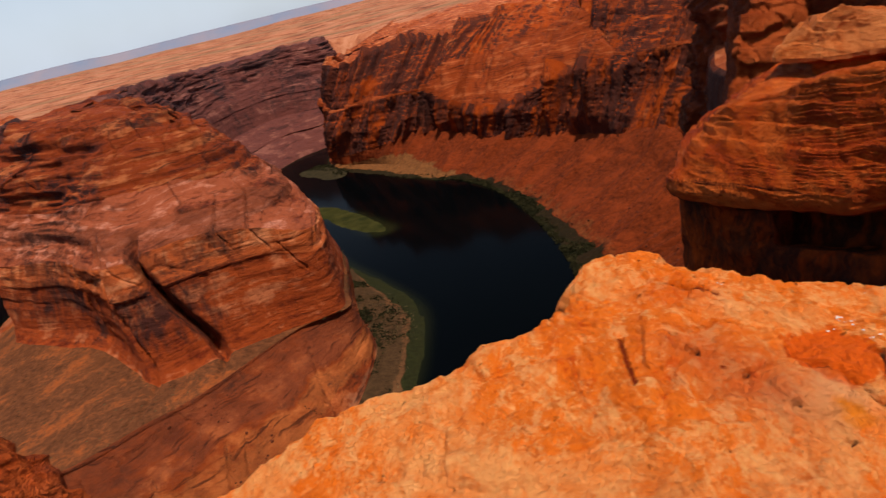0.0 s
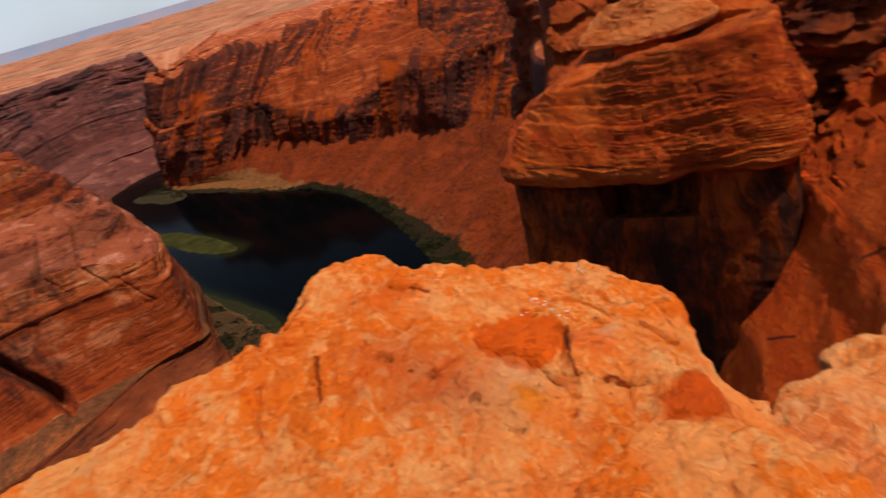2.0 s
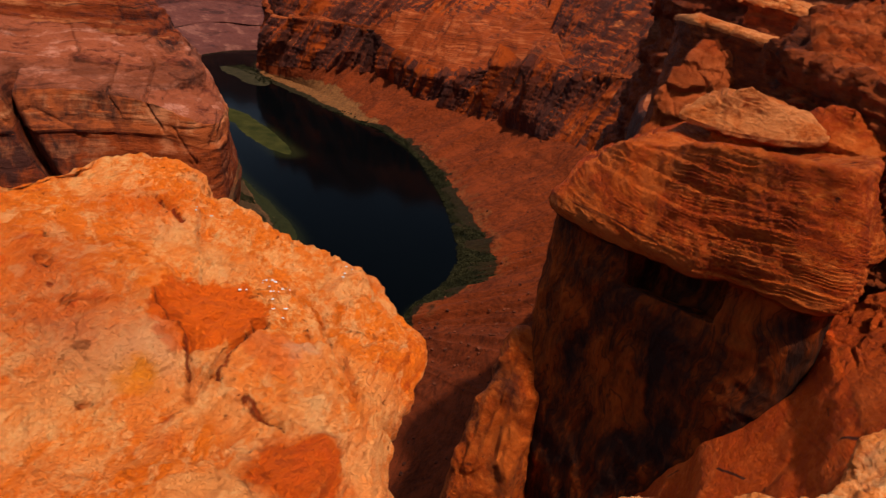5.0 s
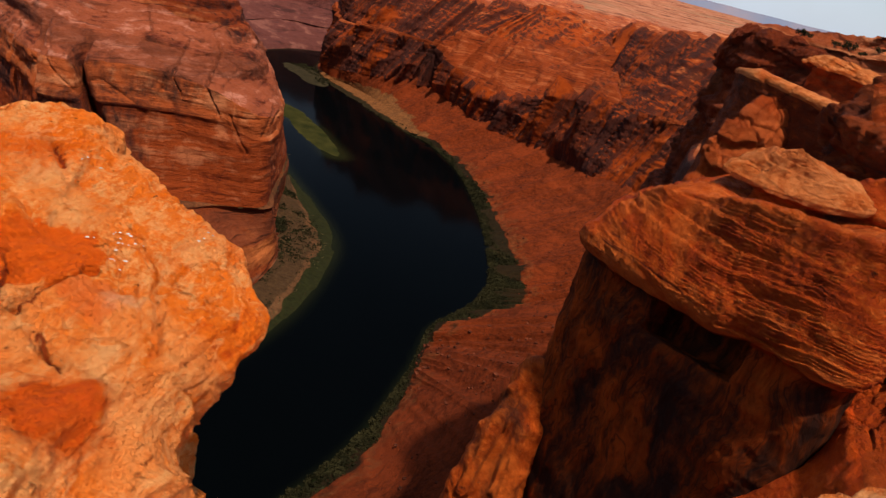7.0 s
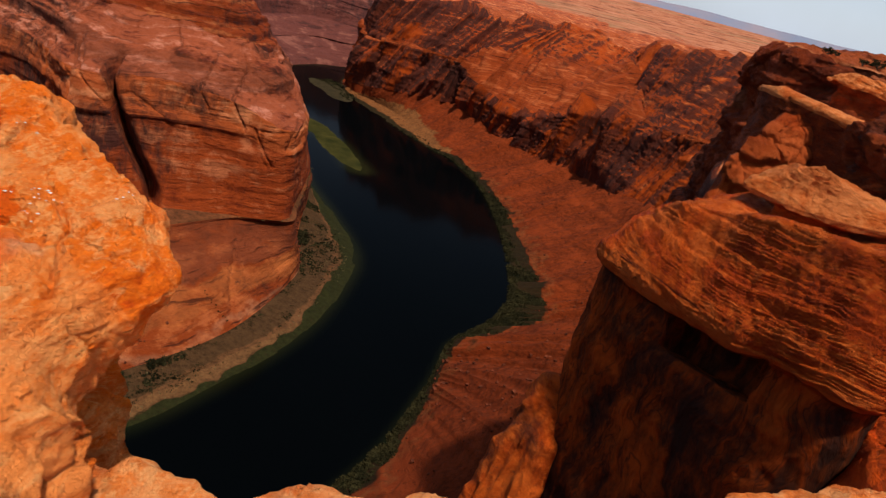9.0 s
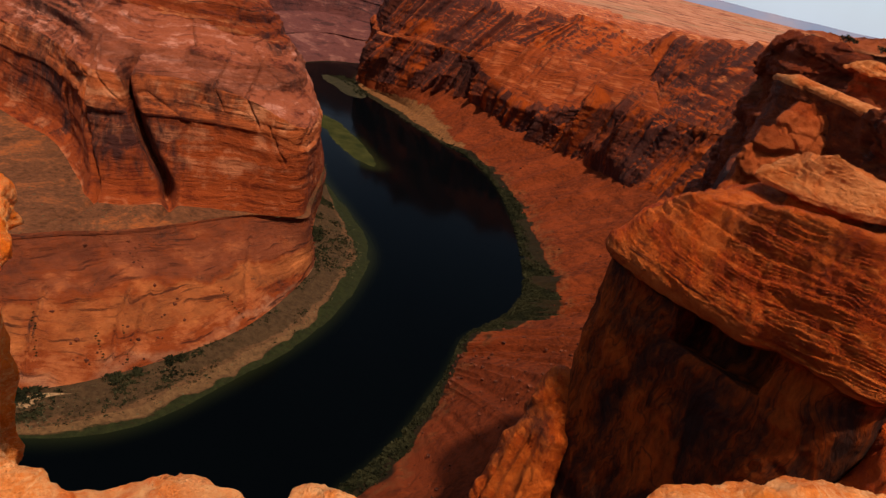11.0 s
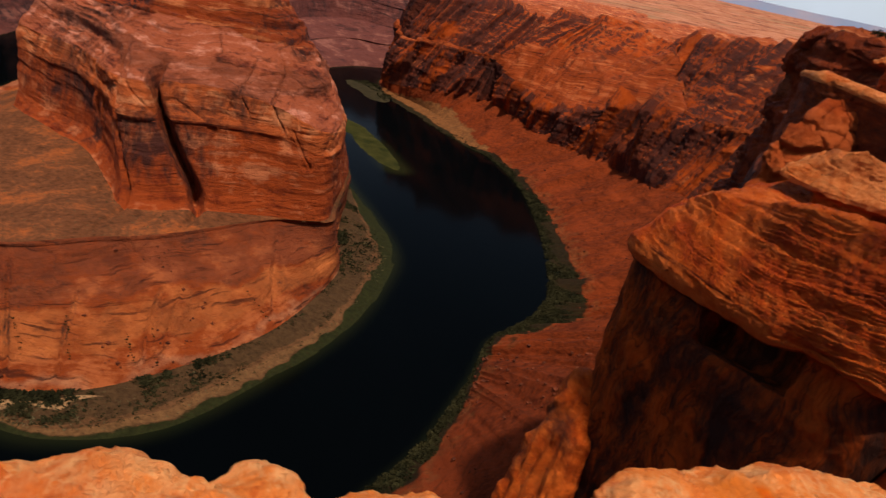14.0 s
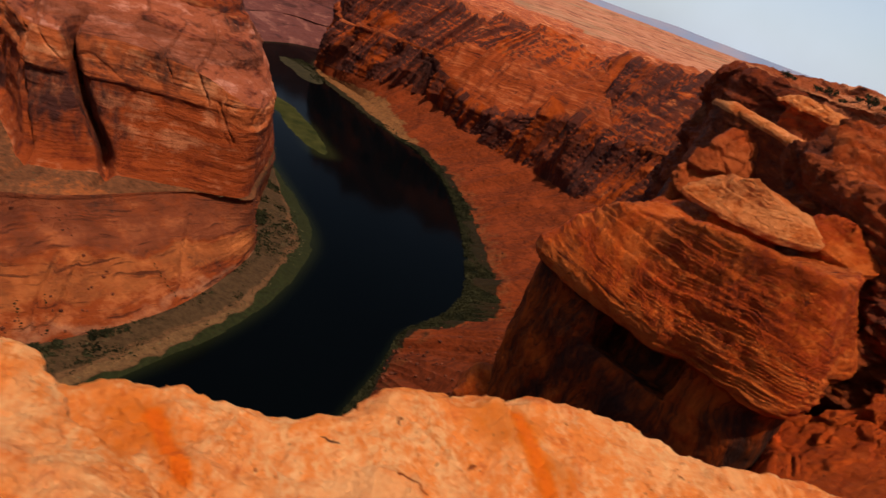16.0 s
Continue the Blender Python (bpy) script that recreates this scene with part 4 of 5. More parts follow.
def rock(name, levels, counts, ns, mat, label, relief, seed, beds=(), closed=True, ref=0, weight=None, category="rock", ease=3, blocks=(), pieces=None, dents=(), bedded_from=0.0, blocked=(-9.0, -9.0), grooves=(), flutes=(), bed_tilt=0.0, fluted_from=-9.0, terraces=(), mound=None, niches=(), terraced_from=0.0, terraced_to=99.0):
    """A crag lofted from level to level. relief: (size, height) of each scale of its roughness; beds: (thickness, depth);
    terraces: (thickness, depth) of beds that stand out as ledges, bowed round the point mound (x, y, fall);
    niches: (from station, to station, from level, to level, depth); blocks: (size across, size up, step, depth of joint), where level and station pass blocked; dents: (x, y, radius, depth) of hollows in its top."""
    levels = [np.asarray(l, float) for l in levels]
    u = stations(levels[ref], ns, closed, weight)
    g, place = loft(levels, u, counts, closed)
    g = smooth_rows(g, ease, closed)
    n = grid_normals(g, closed)
    mid = g.reshape(-1, 3).mean(0)
    if np.sum(n * (g - mid)) < 0:
        n = -n
    d = np.zeros(g.shape[:2])
    for k, (size, high) in enumerate(relief):
        d += high * fbm(g / size, 3, seed + 31 * k, ridged=(k == 1))
    side = 1 - n[..., 2] ** 2
    for k, (thick, deep) in enumerate(beds):
        h = g.copy()
        h[..., 2] += bed_tilt * (0.9 * g[..., 0] + 0.43 * g[..., 1])
        d += deep * (1 if bed_tilt else side) * strata(h, thick, seed + 50 + k, 0.35, thick * 14) * (place >= bedded_from)[:, None]
    for k, (thick, deep) in enumerate(terraces):
        h = g[..., 2] - mound[2] * np.hypot(g[..., 0] - mound[0], g[..., 1] - mound[1]) + 1.2 * thick * fbm(g / (6 * thick), 3, seed + 130 + k)
        h = h / thick + 0.7 * vnoise(np.stack([h / (2.3 * thick), 0 * h, 0 * h + k], -1), seed + 131)
        i = np.floor(h)
        s = h - i
        stands = _hash(i.astype(np.int64), 0 * i.astype(np.int64) + k, 0 * i.astype(np.int64), seed + 132)
        much = np.clip(0.35 + 1.5 * fbm(g / (7 * thick), 3, seed + 133 + k), 0.0, 1.0) * (np.clip((place - terraced_from) * 3, 0, 1) * np.clip((terraced_to - place) * 3, 0, 1))[:, None]
        d += deep * much * (0.55 * stands + 1.1 * (np.clip(s / 0.75, 0, 1) - np.clip((s - 0.86) / 0.14, 0, 1)) - 0.4)
    for u0, u1, v0, v1, deep in niches:
        edge = 0.06 * fbm(g / 1.5, 3, seed + 140)
        uu, vv = u[None, :] + edge, place[:, None] + 1.5 * edge
        d -= deep * np.clip((uu - u0) / 0.06, 0, 1) * np.clip((u1 - uu) / 0.10, 0, 1) * np.clip((vv - v0) / 0.10, 0, 1) * np.clip((v1 - vv) / 0.2, 0, 1)
    for k, (size, deep) in enumerate(flutes):
        bent = g + 0.5 * size * np.stack([fbm(g / (2.5 * size), 2, seed + 110 + m) for m in (0, 1, 2)], -1)
        d += deep * side * np.clip((place - fluted_from) / 1.6, 0, 1)[:, None] * fbm(bent * np.array([1 / size, 1 / size, 0.16 / size]), 2, seed + 100 + k, ridged=True)
    broken = np.clip(place - blocked[0], 0, 1)[:, None] * np.clip((u - blocked[1]) * 2, 0, 1)[None, :]
    for k, (across, tall, step, joint) in enumerate(blocks):
        q = (g + 0.25 * across * np.stack([fbm(g / across, 2, seed + m) for m in (70, 71, 72)], -1)) * np.array([1 / across, 1 / across, 1 / tall])
        val, gap = cells(q, seed + 60 + 5 * k)
        d += broken * step * val * (0.35 + 0.65 * side * np.clip((place - fluted_from) / 1.6, 0, 1)[:, None]) * np.clip(gap / 0.06, 0, 1) - broken * joint * np.clip(1 - gap / 0.05, 0, 1) ** 2
    for x, y, radius, deep in dents:
        away = np.hypot(g[..., 0] - x, g[..., 1] - y) / (radius * (1 + 0.35 * fbm(g / radius, 3, seed + 80)))
        d -= deep * np.clip((1 - away) * 8, 0, 1)
    for (ax, ay), (bx, by), wide, deep in grooves:
        wob = 0.03 * np.stack([fbm(g / 0.12, 2, seed + 90), fbm(g / 0.12, 2, seed + 91)], -1)
        p, q = g[..., :2] + wob - np.array((ax, ay)), np.array((bx - ax, by - ay))
        t = np.clip((p @ q) / (q @ q), 0, 1)
        d -= deep * np.exp(-((np.linalg.norm(p - t[..., None] * q, axis=2) / wide) ** 2)) * (place < 3)[:, None]
    g = g + n * d[..., None]
    if pieces:
        return split_grid(tagged(new(name), label, category), g, place, closed, pieces)
    ob = tagged(new(name, grid_mesh(name, g, closed)), label, category)
    ob.data.materials.append(mat)
    return ob


def ring(rows, z=None, grow=0.0, middle=None, dz=0.0):
    """A level: the outline scaled about its middle by 1 + grow, at height z or at its own heights."""
    a = np.asarray(rows, float)
    c = np.asarray(middle if middle is not None else a[:, :2].mean(0), float)[:2]
    xy = c + (a[:, :2] - c) * (1 + np.broadcast_to(np.asarray(grow, float), (len(a),)))[:, None]
    zz = np.full(len(a), z) if z is not None else a[:, 2] + np.asarray(dz)
    return np.column_stack([xy, zz])


def front_weight(p):
    return np.where(p[:, 1] > 0.9, 1.0, 0.22)


# the ledge at the camera's feet
LEDGE = [(-2.6, 1.2, -1.7), (-1.5, 1.85, -1.62), (-0.9, 2.16, -1.58), (-0.46, 2.4, -1.54), (-0.16, 2.42, -1.52), (0.13, 2.48, -1.5), (0.3, 2.5, -1.5),
         (0.53, 2.75, -1.5), (0.7, 3.1, -1.5), (0.9, 3.18, -1.5), (1.12, 3.12, -1.5), (1.2, 2.92, -1.52), (1.4, 2.82, -1.55),
         (1.66, 2.52, -1.58), (1.86, 2.4, -1.6), (1.93, 2.26, -1.62), (2.07, 2.06, -1.66), (1.98, 1.78, -1.68), (1.84, 1.5, -1.66),
         (1.8, 1.25, -1.66), (1.78, 0.9, -1.66), (1.8, 0.2, -1.7), (1.9, -1.2, -1.8), (0.8, -3.0, -1.9), (-1.6, -2.6, -1.9), (-3.0, -0.8, -1.8)]
LEDGE = [(x - (0.045 if x > 1.3 else 0.0), y, z + (0.005 if y > 1.4 else 0.0)) for x, y, z in LEDGE]
ledge_mid = (0.5, 1.0, -1.46)
# how far the flank leans out below each station of the edge: overhung at the tip, spreading where it meets the lower ledge
LEAN = [0, 0, 0, 0, 0, 0, 0, 0, -0.1, -0.1, -0.1, -0.05, -0.08, -0.2, -0.4, -0.54, -0.58, -0.32, 0.14, 0.28, 0.3, 0.3, 0.3, 0.2, 0.2, 0.2]


def flank(rows, share, z=None, dz=0.0):
    """A level below the edge, moved out from the middle by a share of each station's lean."""
    out = []
    for (x, y, h), lean in zip(rows, LEAN):
        v = Vector((x - ledge_mid[0], y - ledge_mid[1]))
        v = v.normalized() * lean * share
        out.append((x + v.x, y + v.y, z if z is not None else h + dz))
    return out


PITS = [(0.872, 2.094, 0.024, 0.03), (0.991, 1.942, 0.016, 0.03), (1.079, 1.783, 0.017, 0.03), (0.85, 2.197, 0.014, 0.02), (1.50, 1.975, 0.026, 0.03), (1.416, 1.735, 0.018, 0.03), (1.148, 1.607, 0.016, 0.03)]
# open joints round the hollow and across the top: from, to, half width, depth
JOINTS = [((1.507, 1.971), (1.464, 1.881), 0.011, 0.03), ((1.464, 1.881), (1.432, 1.804), 0.010, 0.028), ((1.432, 1.804), (1.416, 1.735), 0.009, 0.02),
          ((1.189, 2.036), (1.249, 1.954), 0.008, 0.016), ((1.249, 1.954), (1.31, 1.888), 0.008, 0.016), ((1.31, 1.888), (1.349, 1.749), 0.009, 0.02), ((1.349, 1.749), (1.38, 1.66), 0.008, 0.02),
          ((1.035, 2.672), (1.16, 2.495), 0.014, 0.03), ((1.465, 2.15), (1.587, 1.985), 0.009, 0.02), ((1.494, 1.70), (1.608, 1.588), 0.012, 0.025),
          ((1.417, 2.367), (1.568, 2.19), 0.008, 0.012), ((1.568, 2.19), (1.712, 1.936), 0.010, 0.02), ((1.712, 1.936), (1.80, 1.72), 0.012, 0.025), ((0.653, 2.244), (0.612, 1.976), 0.014, 0.02)]
ledge = rock("rim_ledge", [ring(LEDGE, -1.47, -0.999, ledge_mid), ring(LEDGE, None, -0.5, ledge_mid, 0.03), ring(LEDGE, None, -0.06, ledge_mid, 0.02),
                           flank(LEDGE, 0.0, None, -0.07), flank(LEDGE, 0.35, None, -0.25), flank(LEDGE, 0.9, None, -0.55), flank(LEDGE, 0.75, -2.6),
                           flank(LEDGE, 1.2, -5.0), flank(LEDGE, 1.5, -16)],
             (90, 120, 20, 30, 34, 40, 34, 10), 820, NEAR, "bright orange sandstone ledge on the canyon rim",
             ((0.55, 0.05), (0.22, 0.026), (0.07, 0.014), (0.028, 0.007)), 11, ((0.22, 0.012), (0.07, 0.006)), ref=3, weight=front_weight,
             blocks=((0.42, 0.4, 0.06, 0.012), (0.16, 0.16, 0.018, 0.006)), dents=((1.345, 1.99, 0.16, 0.012), *PITS), ease=2, grooves=JOINTS,
             terraces=((0.085, 0.022), (0.034, 0.009)), mound=(0.6, 0.3, 0.07), terraced_to=3.0,
             pieces=(("top", 0, 3, NEAR, "weathered orange top with pits and a red hollow"), ("flank", 3, 8, NEAR, "undercut fluted flank")), flutes=((0.34, 0.20), (0.13, 0.07)), fluted_from=3.0)

LOW = [(1.2, 1.7, -2.45), (1.7, 1.95, -2.45), (2.1, 1.95, -2.46), (2.35, 1.98, -2.48), (2.62, 2.12, -2.5), (2.88, 2.16, -2.55), (3.05, 2.36, -2.62),
       (3.2, 2.28, -2.7), (3.45, 2.32, -2.73), (3.75, 2.44, -2.75), (4.16, 2.44, -2.79), (4.5, 2.6, -2.77), (4.8, 2.82, -2.75), (5.15, 2.98, -2.76),
       (5.6, 3.2, -2.74), (6.0, 3.24, -2.75), (6.25, 3.22, -2.76), (6.6, 3.1, -2.78), (7.2, 3.14, -2.78), (8.0, 3.2, -2.8), (9.5, 3.2, -2.8),
       (10.5, 1.5, -2.7), (9.5, -2.0, -2.5), (5.0, -3.0, -2.5), (1.5, -2.0, -2.5), (1.0, 0.5, -2.5)]
LOW = [(x, y - (0.05 if 2.8 < x < 3.3 else 0.02), z + (0.1 if 3.3 < x < 5 else 0.045)) for x, y, z in LOW]
low_mid = (4.8, 0.9, -2.7)
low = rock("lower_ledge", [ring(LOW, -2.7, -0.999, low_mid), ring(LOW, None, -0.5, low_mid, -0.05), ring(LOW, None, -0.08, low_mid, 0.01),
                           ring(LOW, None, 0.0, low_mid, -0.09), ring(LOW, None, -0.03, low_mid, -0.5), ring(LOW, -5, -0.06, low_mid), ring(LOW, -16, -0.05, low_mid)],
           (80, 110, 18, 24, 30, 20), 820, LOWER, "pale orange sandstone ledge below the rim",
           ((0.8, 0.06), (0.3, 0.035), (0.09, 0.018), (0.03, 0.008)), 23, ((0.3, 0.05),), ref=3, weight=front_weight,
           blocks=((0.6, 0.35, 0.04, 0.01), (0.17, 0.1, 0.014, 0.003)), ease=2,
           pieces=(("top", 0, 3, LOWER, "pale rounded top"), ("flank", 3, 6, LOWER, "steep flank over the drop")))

# the rim behind, where the ledges join the plateau
xs, ys = np.meshgrid(np.linspace(-60, 70, 200), np.concatenate([np.full(4, -1.6), np.linspace(-1.7, -70, 110)]))
zs = -2.25 + 0.25 * fbm(np.stack([xs / 6, ys / 6, 0 * xs], -1), 4, 83) + 0.05 * fbm(np.stack([xs / 0.9, ys / 0.9, 0 * xs], -1), 3, 84) - 3.5 * np.clip(np.abs(xs - 4) / 60, 0, 1) ** 2
ys = ys + 0.6 * fbm(np.stack([xs / 2.5, 0 * xs, zs * 0], -1), 3, 85)
for k, z in enumerate((-30.0, -14.0, -5.0, -2.8)):
    zs[k] = z + 0.4 * np.sin(xs[k] * 1.7)
    ys[k] -= 0.25 * (3 - k)
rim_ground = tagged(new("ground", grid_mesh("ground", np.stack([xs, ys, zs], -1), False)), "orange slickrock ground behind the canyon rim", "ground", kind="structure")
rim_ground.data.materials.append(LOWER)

SIDE = [(-3.9, 4.4, -2.5), (-3.5, 4.25, -2.25), (-3.0, 4.0, -2.45), (-2.75, 3.6, -2.9), (-3.1, 3.3, -3.1), (-3.9, 3.6, -2.9)]
rock("side_crag", [ring(SIDE, -9, 0.5), ring(SIDE, -5, 0.15), ring(SIDE, None, 0, None, -0.4), ring(SIDE, None, -0.15), ring(SIDE, None, -0.6, None, 0.1), ring(SIDE, None, -0.999, None, 0.12)],
     (20, 40, 14, 12, 8), 220, RED, "dark red fluted crag beside the rim ledge", ((0.6, 0.12), (0.25, 0.07), (0.08, 0.02)), 29, ((0.3, 0.06),), ref=2, blocks=((0.3, 0.6, 0.05, 0.04),))

# the cross-bedded block with its dark overhung face
FACE = [(16.7, 42.7, -16.5), (19.6, 36.6, -15.9), (22.6, 30.3, -15.0), (26.0, 25.2, -14.0), (31.2, 30.0, -14.2), (36, 34, -14.3), (41, 48, -14.2), (34, 56, -14.5), (24, 53, -16), (18.6, 46.5, -16.8)]
block_mid = (28, 41)
# how far the hollow below the lip goes in, and how far the crest rises over the lip, station by station
RECESS = np.array([-0.06, -0.085, -0.085, -0.06, -0.08, -0.08, -0.08, -0.08, -0.08, -0.06])
CREST = np.array([2.4, 3.4, 3.9, 3.8, 3.8, 2.6, 1.6, 1.0, 1.0, 1.4])
INSET = np.array([1.0, 1.0, 0.8, 0.5, 0.5, 1.0, 1.0, 1.0, 1.0, 1.0])
block = rock("sandstone_block",
             [ring(FACE, -75, -0.02, block_mid), ring(FACE, -40, -0.05, block_mid), ring(FACE, -27, -0.075, block_mid), ring(FACE, None, -0.06, block_mid, -4.5),
              ring(FACE, None, RECESS, block_mid, -3.8), ring(FACE, None, RECESS, block_mid, -1.4),
              ring(FACE, None, -0.02, block_mid, -1.0), ring(FACE, None, 0.0, block_mid, -0.4), ring(FACE, None, -0.01, block_mid, 0.3), ring(FACE, None, -0.10 * INSET, block_mid, 0.7 + 0.4 * CREST),
              ring(FACE, None, -0.3 * INSET, block_mid, 1.9 + CREST), ring(FACE, -11.0, -0.6, block_mid), ring(FACE, -11.3, -0.999, block_mid)],
             (12, 36, 60, 12, 30, 12, 14, 22, 64, 84, 56, 14), 640, BLOCK, "cross-bedded red sandstone block with a dark overhang",
             ((9.0, 0.5), (3.2, 0.25), (1.2, 0.10), (0.4, 0.04)), 37, (), ref=7, ease=1,
             weight=lambda p: np.where(p[:, 0] + 0.2 * p[:, 1] < 36, 1.0, 0.3), blocks=((6.0, 8.0, 0.10, 0.0),),
             terraces=((1.8, 0.20), (0.6, 0.15), (0.24, 0.08)), mound=MOUND, terraced_from=6.0, niches=((1.12, 2.18, 3.75, 5.75, 2.6),),
             pieces=(("base", 0, 6, FACE_DARK, "varnished overhung face with shade in its dark tone"), ("cap", 6, 12, BLOCK, "thin curved layers of orange cap rock")))

SLAB = [(25.0, 43.9, -9.8), (25.5, 43.2, -9.95), (26.4, 42.0, -10.05), (27.8, 40.9, -10.1), (29.4, 40.1, -10.05), (31.0, 39.5, -9.95), (32.7, 39.1, -9.75), (33.5, 39.3, -9.5), (34.6, 41.5, -9.1), (33, 45.5, -8.9), (29, 46.5, -9), (26.2, 45.2, -9.4)]
slab_top = (28.9, 42.4)
rock("cap_slab", [ring(SLAB, -13.0, -0.3), ring(SLAB, -11.6, -0.5), ring(SLAB, None, -0.5, None, -0.7), ring(SLAB, None, -0.03, None, -0.25), ring(SLAB, None, 0, None, 0.08), ring(SLAB, None, -0.08, slab_top, 0.3), ring(SLAB, None, -0.42, slab_top, 0.85),
                  ring(SLAB, -8.0, -0.72, slab_top), ring(SLAB, -7.2, -0.999, slab_top)], (12, 10, 20, 14, 12, 40, 36, 30), 360, BLOCK, "pale sandstone cap slab resting on the block",
     ((2.2, 0.22), (0.9, 0.09), (0.3, 0.04)), 41, (), ref=3, ease=0, terraces=((0.8, 0.24), (0.3, 0.07)), mound=(29.5, 43.5, 0.05), terraced_from=4.0, blocks=((2.4, 1.2, 0.10, 0.05),),
     pieces=(("neck", 0, 3, BLOCK, "shaded layered neck"), ("cap", 3, 8, PALE, "pale orange cap")))
LOBE = [(32.6, 40.4, -9.3), (34.2, 38.8, -9.8), (35.6, 37.6, -10.0), (37.6, 38.6, -9.6), (37.0, 41.5, -8.6), (34.0, 42.5, -8.4)]
rock("side_slab", [ring(LOBE, -13.0, 0.0), ring(LOBE, None, -0.3, None, -0.7), ring(LOBE, None, -0.03, None, -0.3), ring(LOBE, None, 0, None, 0.05), ring(LOBE, None, -0.4, None, 0.6), ring(LOBE, None, -0.999, None, 0.9)],
     (12, 14, 10, 30, 24), 240, BLOCK, "layered red slab beside the cap slab", ((1.5, 0.15), (0.6, 0.08)), 48, (), ref=2, ease=0, terraces=((0.5, 0.22),), mound=(35.0, 41.0, 0.1),
     pieces=(("neck", 0, 2, BLOCK, "shaded layered neck"), ("cap", 2, 5, BLOCK, "red layered cap")))

SPUR = [(17.5, 44.5, -29), (14.5, 42.5, -36), (12.6, 41.2, -41), (14, 39.5, -41), (17, 39.0, -37), (20, 41, -30)]
rock("orange_spur", [ring(SPUR, -85, 1.6), ring(SPUR, -60, 0.9), ring(SPUR, None, 0.25, None, -6), ring(SPUR, None, 0, None, -1), ring(SPUR, None, -0.35, None, 0.3), ring(SPUR, -34.5, -0.999)],
     (20, 40, 24, 12, 12), 260, GULLY, "orange sandstone spur below the dark block", ((5, 0.7), (2, 0.2), (0.6, 0.07)), 43, (), ref=2, flutes=((3.2, 1.0), (1.2, 0.3)), pieces=(("foot", 0, 2, SPURROCK, "shaded fluted foot"), ("crest", 2, 5, SPURROCK, "orange crest with dark runnels")))

# the smooth red ramp in the gully
SEAT = [(20.7, 36.8, -43.8), (22.2, 34.1, -37.6), (23.3, 32.1, -34.6), (24.0, 30.8, -30.7), (24.9, 29.0, -25.8), (26.6, 26.2, -21.0), (27.4, 24.8, -17.2)]
RAMP = [[(x - 0.53 * k, y - 0.845 * k, z + 0.085 * k) for k in (32, 22, 11, 0, -8)] for x, y, z in SEAT]
RAMP += [[(21, 4.2, -9.8), (24, 10.2, -10.3), (28, 15.2, -10.6), (34, 21.2, -10.8), (41, 27.2, -9.8)], [(29, 1.2, -5.8), (32, 7.2, -5.8), (37, 12.2, -5.8), (45, 17.2, -5.8), (53, 23.2, -4.8)]]
rock("red_ramp", RAMP, (16, 12, 14, 22, 20, 20, 110, 60), 420, GULLY, "smooth red sandstone ramp in the gully", ((7, 0.5), (2.2, 0.10), (0.7, 0.03)), 47, ((1.6, 0.10),), closed=False, blocks=((4.6, 1.8, 1.1, 0.5), (1.8, 0.8, 0.4, 0.2)), blocked=(5.5, 2.7), pieces=(("lower_slope", 0, 6, GULLY, "smooth red slope with dark cracks"), ("upper_slope", 6, 8, UPPER, "broken red upper slope of stacked layers")))

# broken crags behind the block
CRAG = [(37, 40, -6), (43, 31, -5), (54, 30, -3), (62, 48, -2), (50, 64, -2), (39, 54, -5)]
rock("broken_crag", [ring(CRAG, -34, 0.15), ring(CRAG, -18, 0.04), ring(CRAG, None, 0, None, -3), ring(CRAG, None, -0.1), ring(CRAG, None, -0.999, None, 2)],
     (60, 60, 24, 40), 420, RED, "broken red crag of stacked sandstone", ((6, 1.6), (2.2, 0.9), (0.8, 0.3), (0.3, 0.1)), 53, ((1.6, 0.7), (0.6, 0.25)), ref=2, blocks=((3.0, 1.6, 0.8, 0.5), (1.1, 0.7, 0.25, 0.15)), pieces=(("base", 0, 3, SHADED_RED, "dark base with shade in its colour"), ("cap", 3, 4, RED, "broken red top")))
TILT = [(40.5, 78, -5.4), (43.5, 70, -5.8), (46.9, 61.5, -6.6), (53, 51, -5.5), (66, 58, -6), (60, 82, -7.6), (49, 94, -7.2)]
rock("tilted_block", [ring(TILT, -45, 0.3), ring(TILT, -26, 0.1), ring(TILT, None, -0.02, None, -3.2), ring(TILT, None, -0.03, None, -1.3), ring(TILT, None, -0.005, None, -0.6), ring(TILT, None, 0.012, None, -0.2),
                      ring(TILT, None, -0.1, None, 0.1), ring(TILT, -6.4, -0.999)],
     (30, 60, 12, 10, 8, 10, 30), 480, RED, "tilted red sandstone block with a shaded face", ((9, 0.5), (3, 0.22), (1, 0.08)), 59, ((2.2, 0.18), (0.8, 0.08)), ref=4, ease=0,
     blocks=((5.0, 2.5, 0.25, 0.2),), pieces=(("base", 0, 4, SHADED_RED, "dark face with shade in its colour"), ("cap", 4, 7, PALE, "pale capping ledge")))
# the buttress's far side takes the darker red to stand for shade
BUTTRESS = [(43, 73, -6.2), (37.0, 69.8, -10.9), (34.4, 69.0, -18.6), (33.0, 68.5, -27), (32.0, 67.5, -38)]
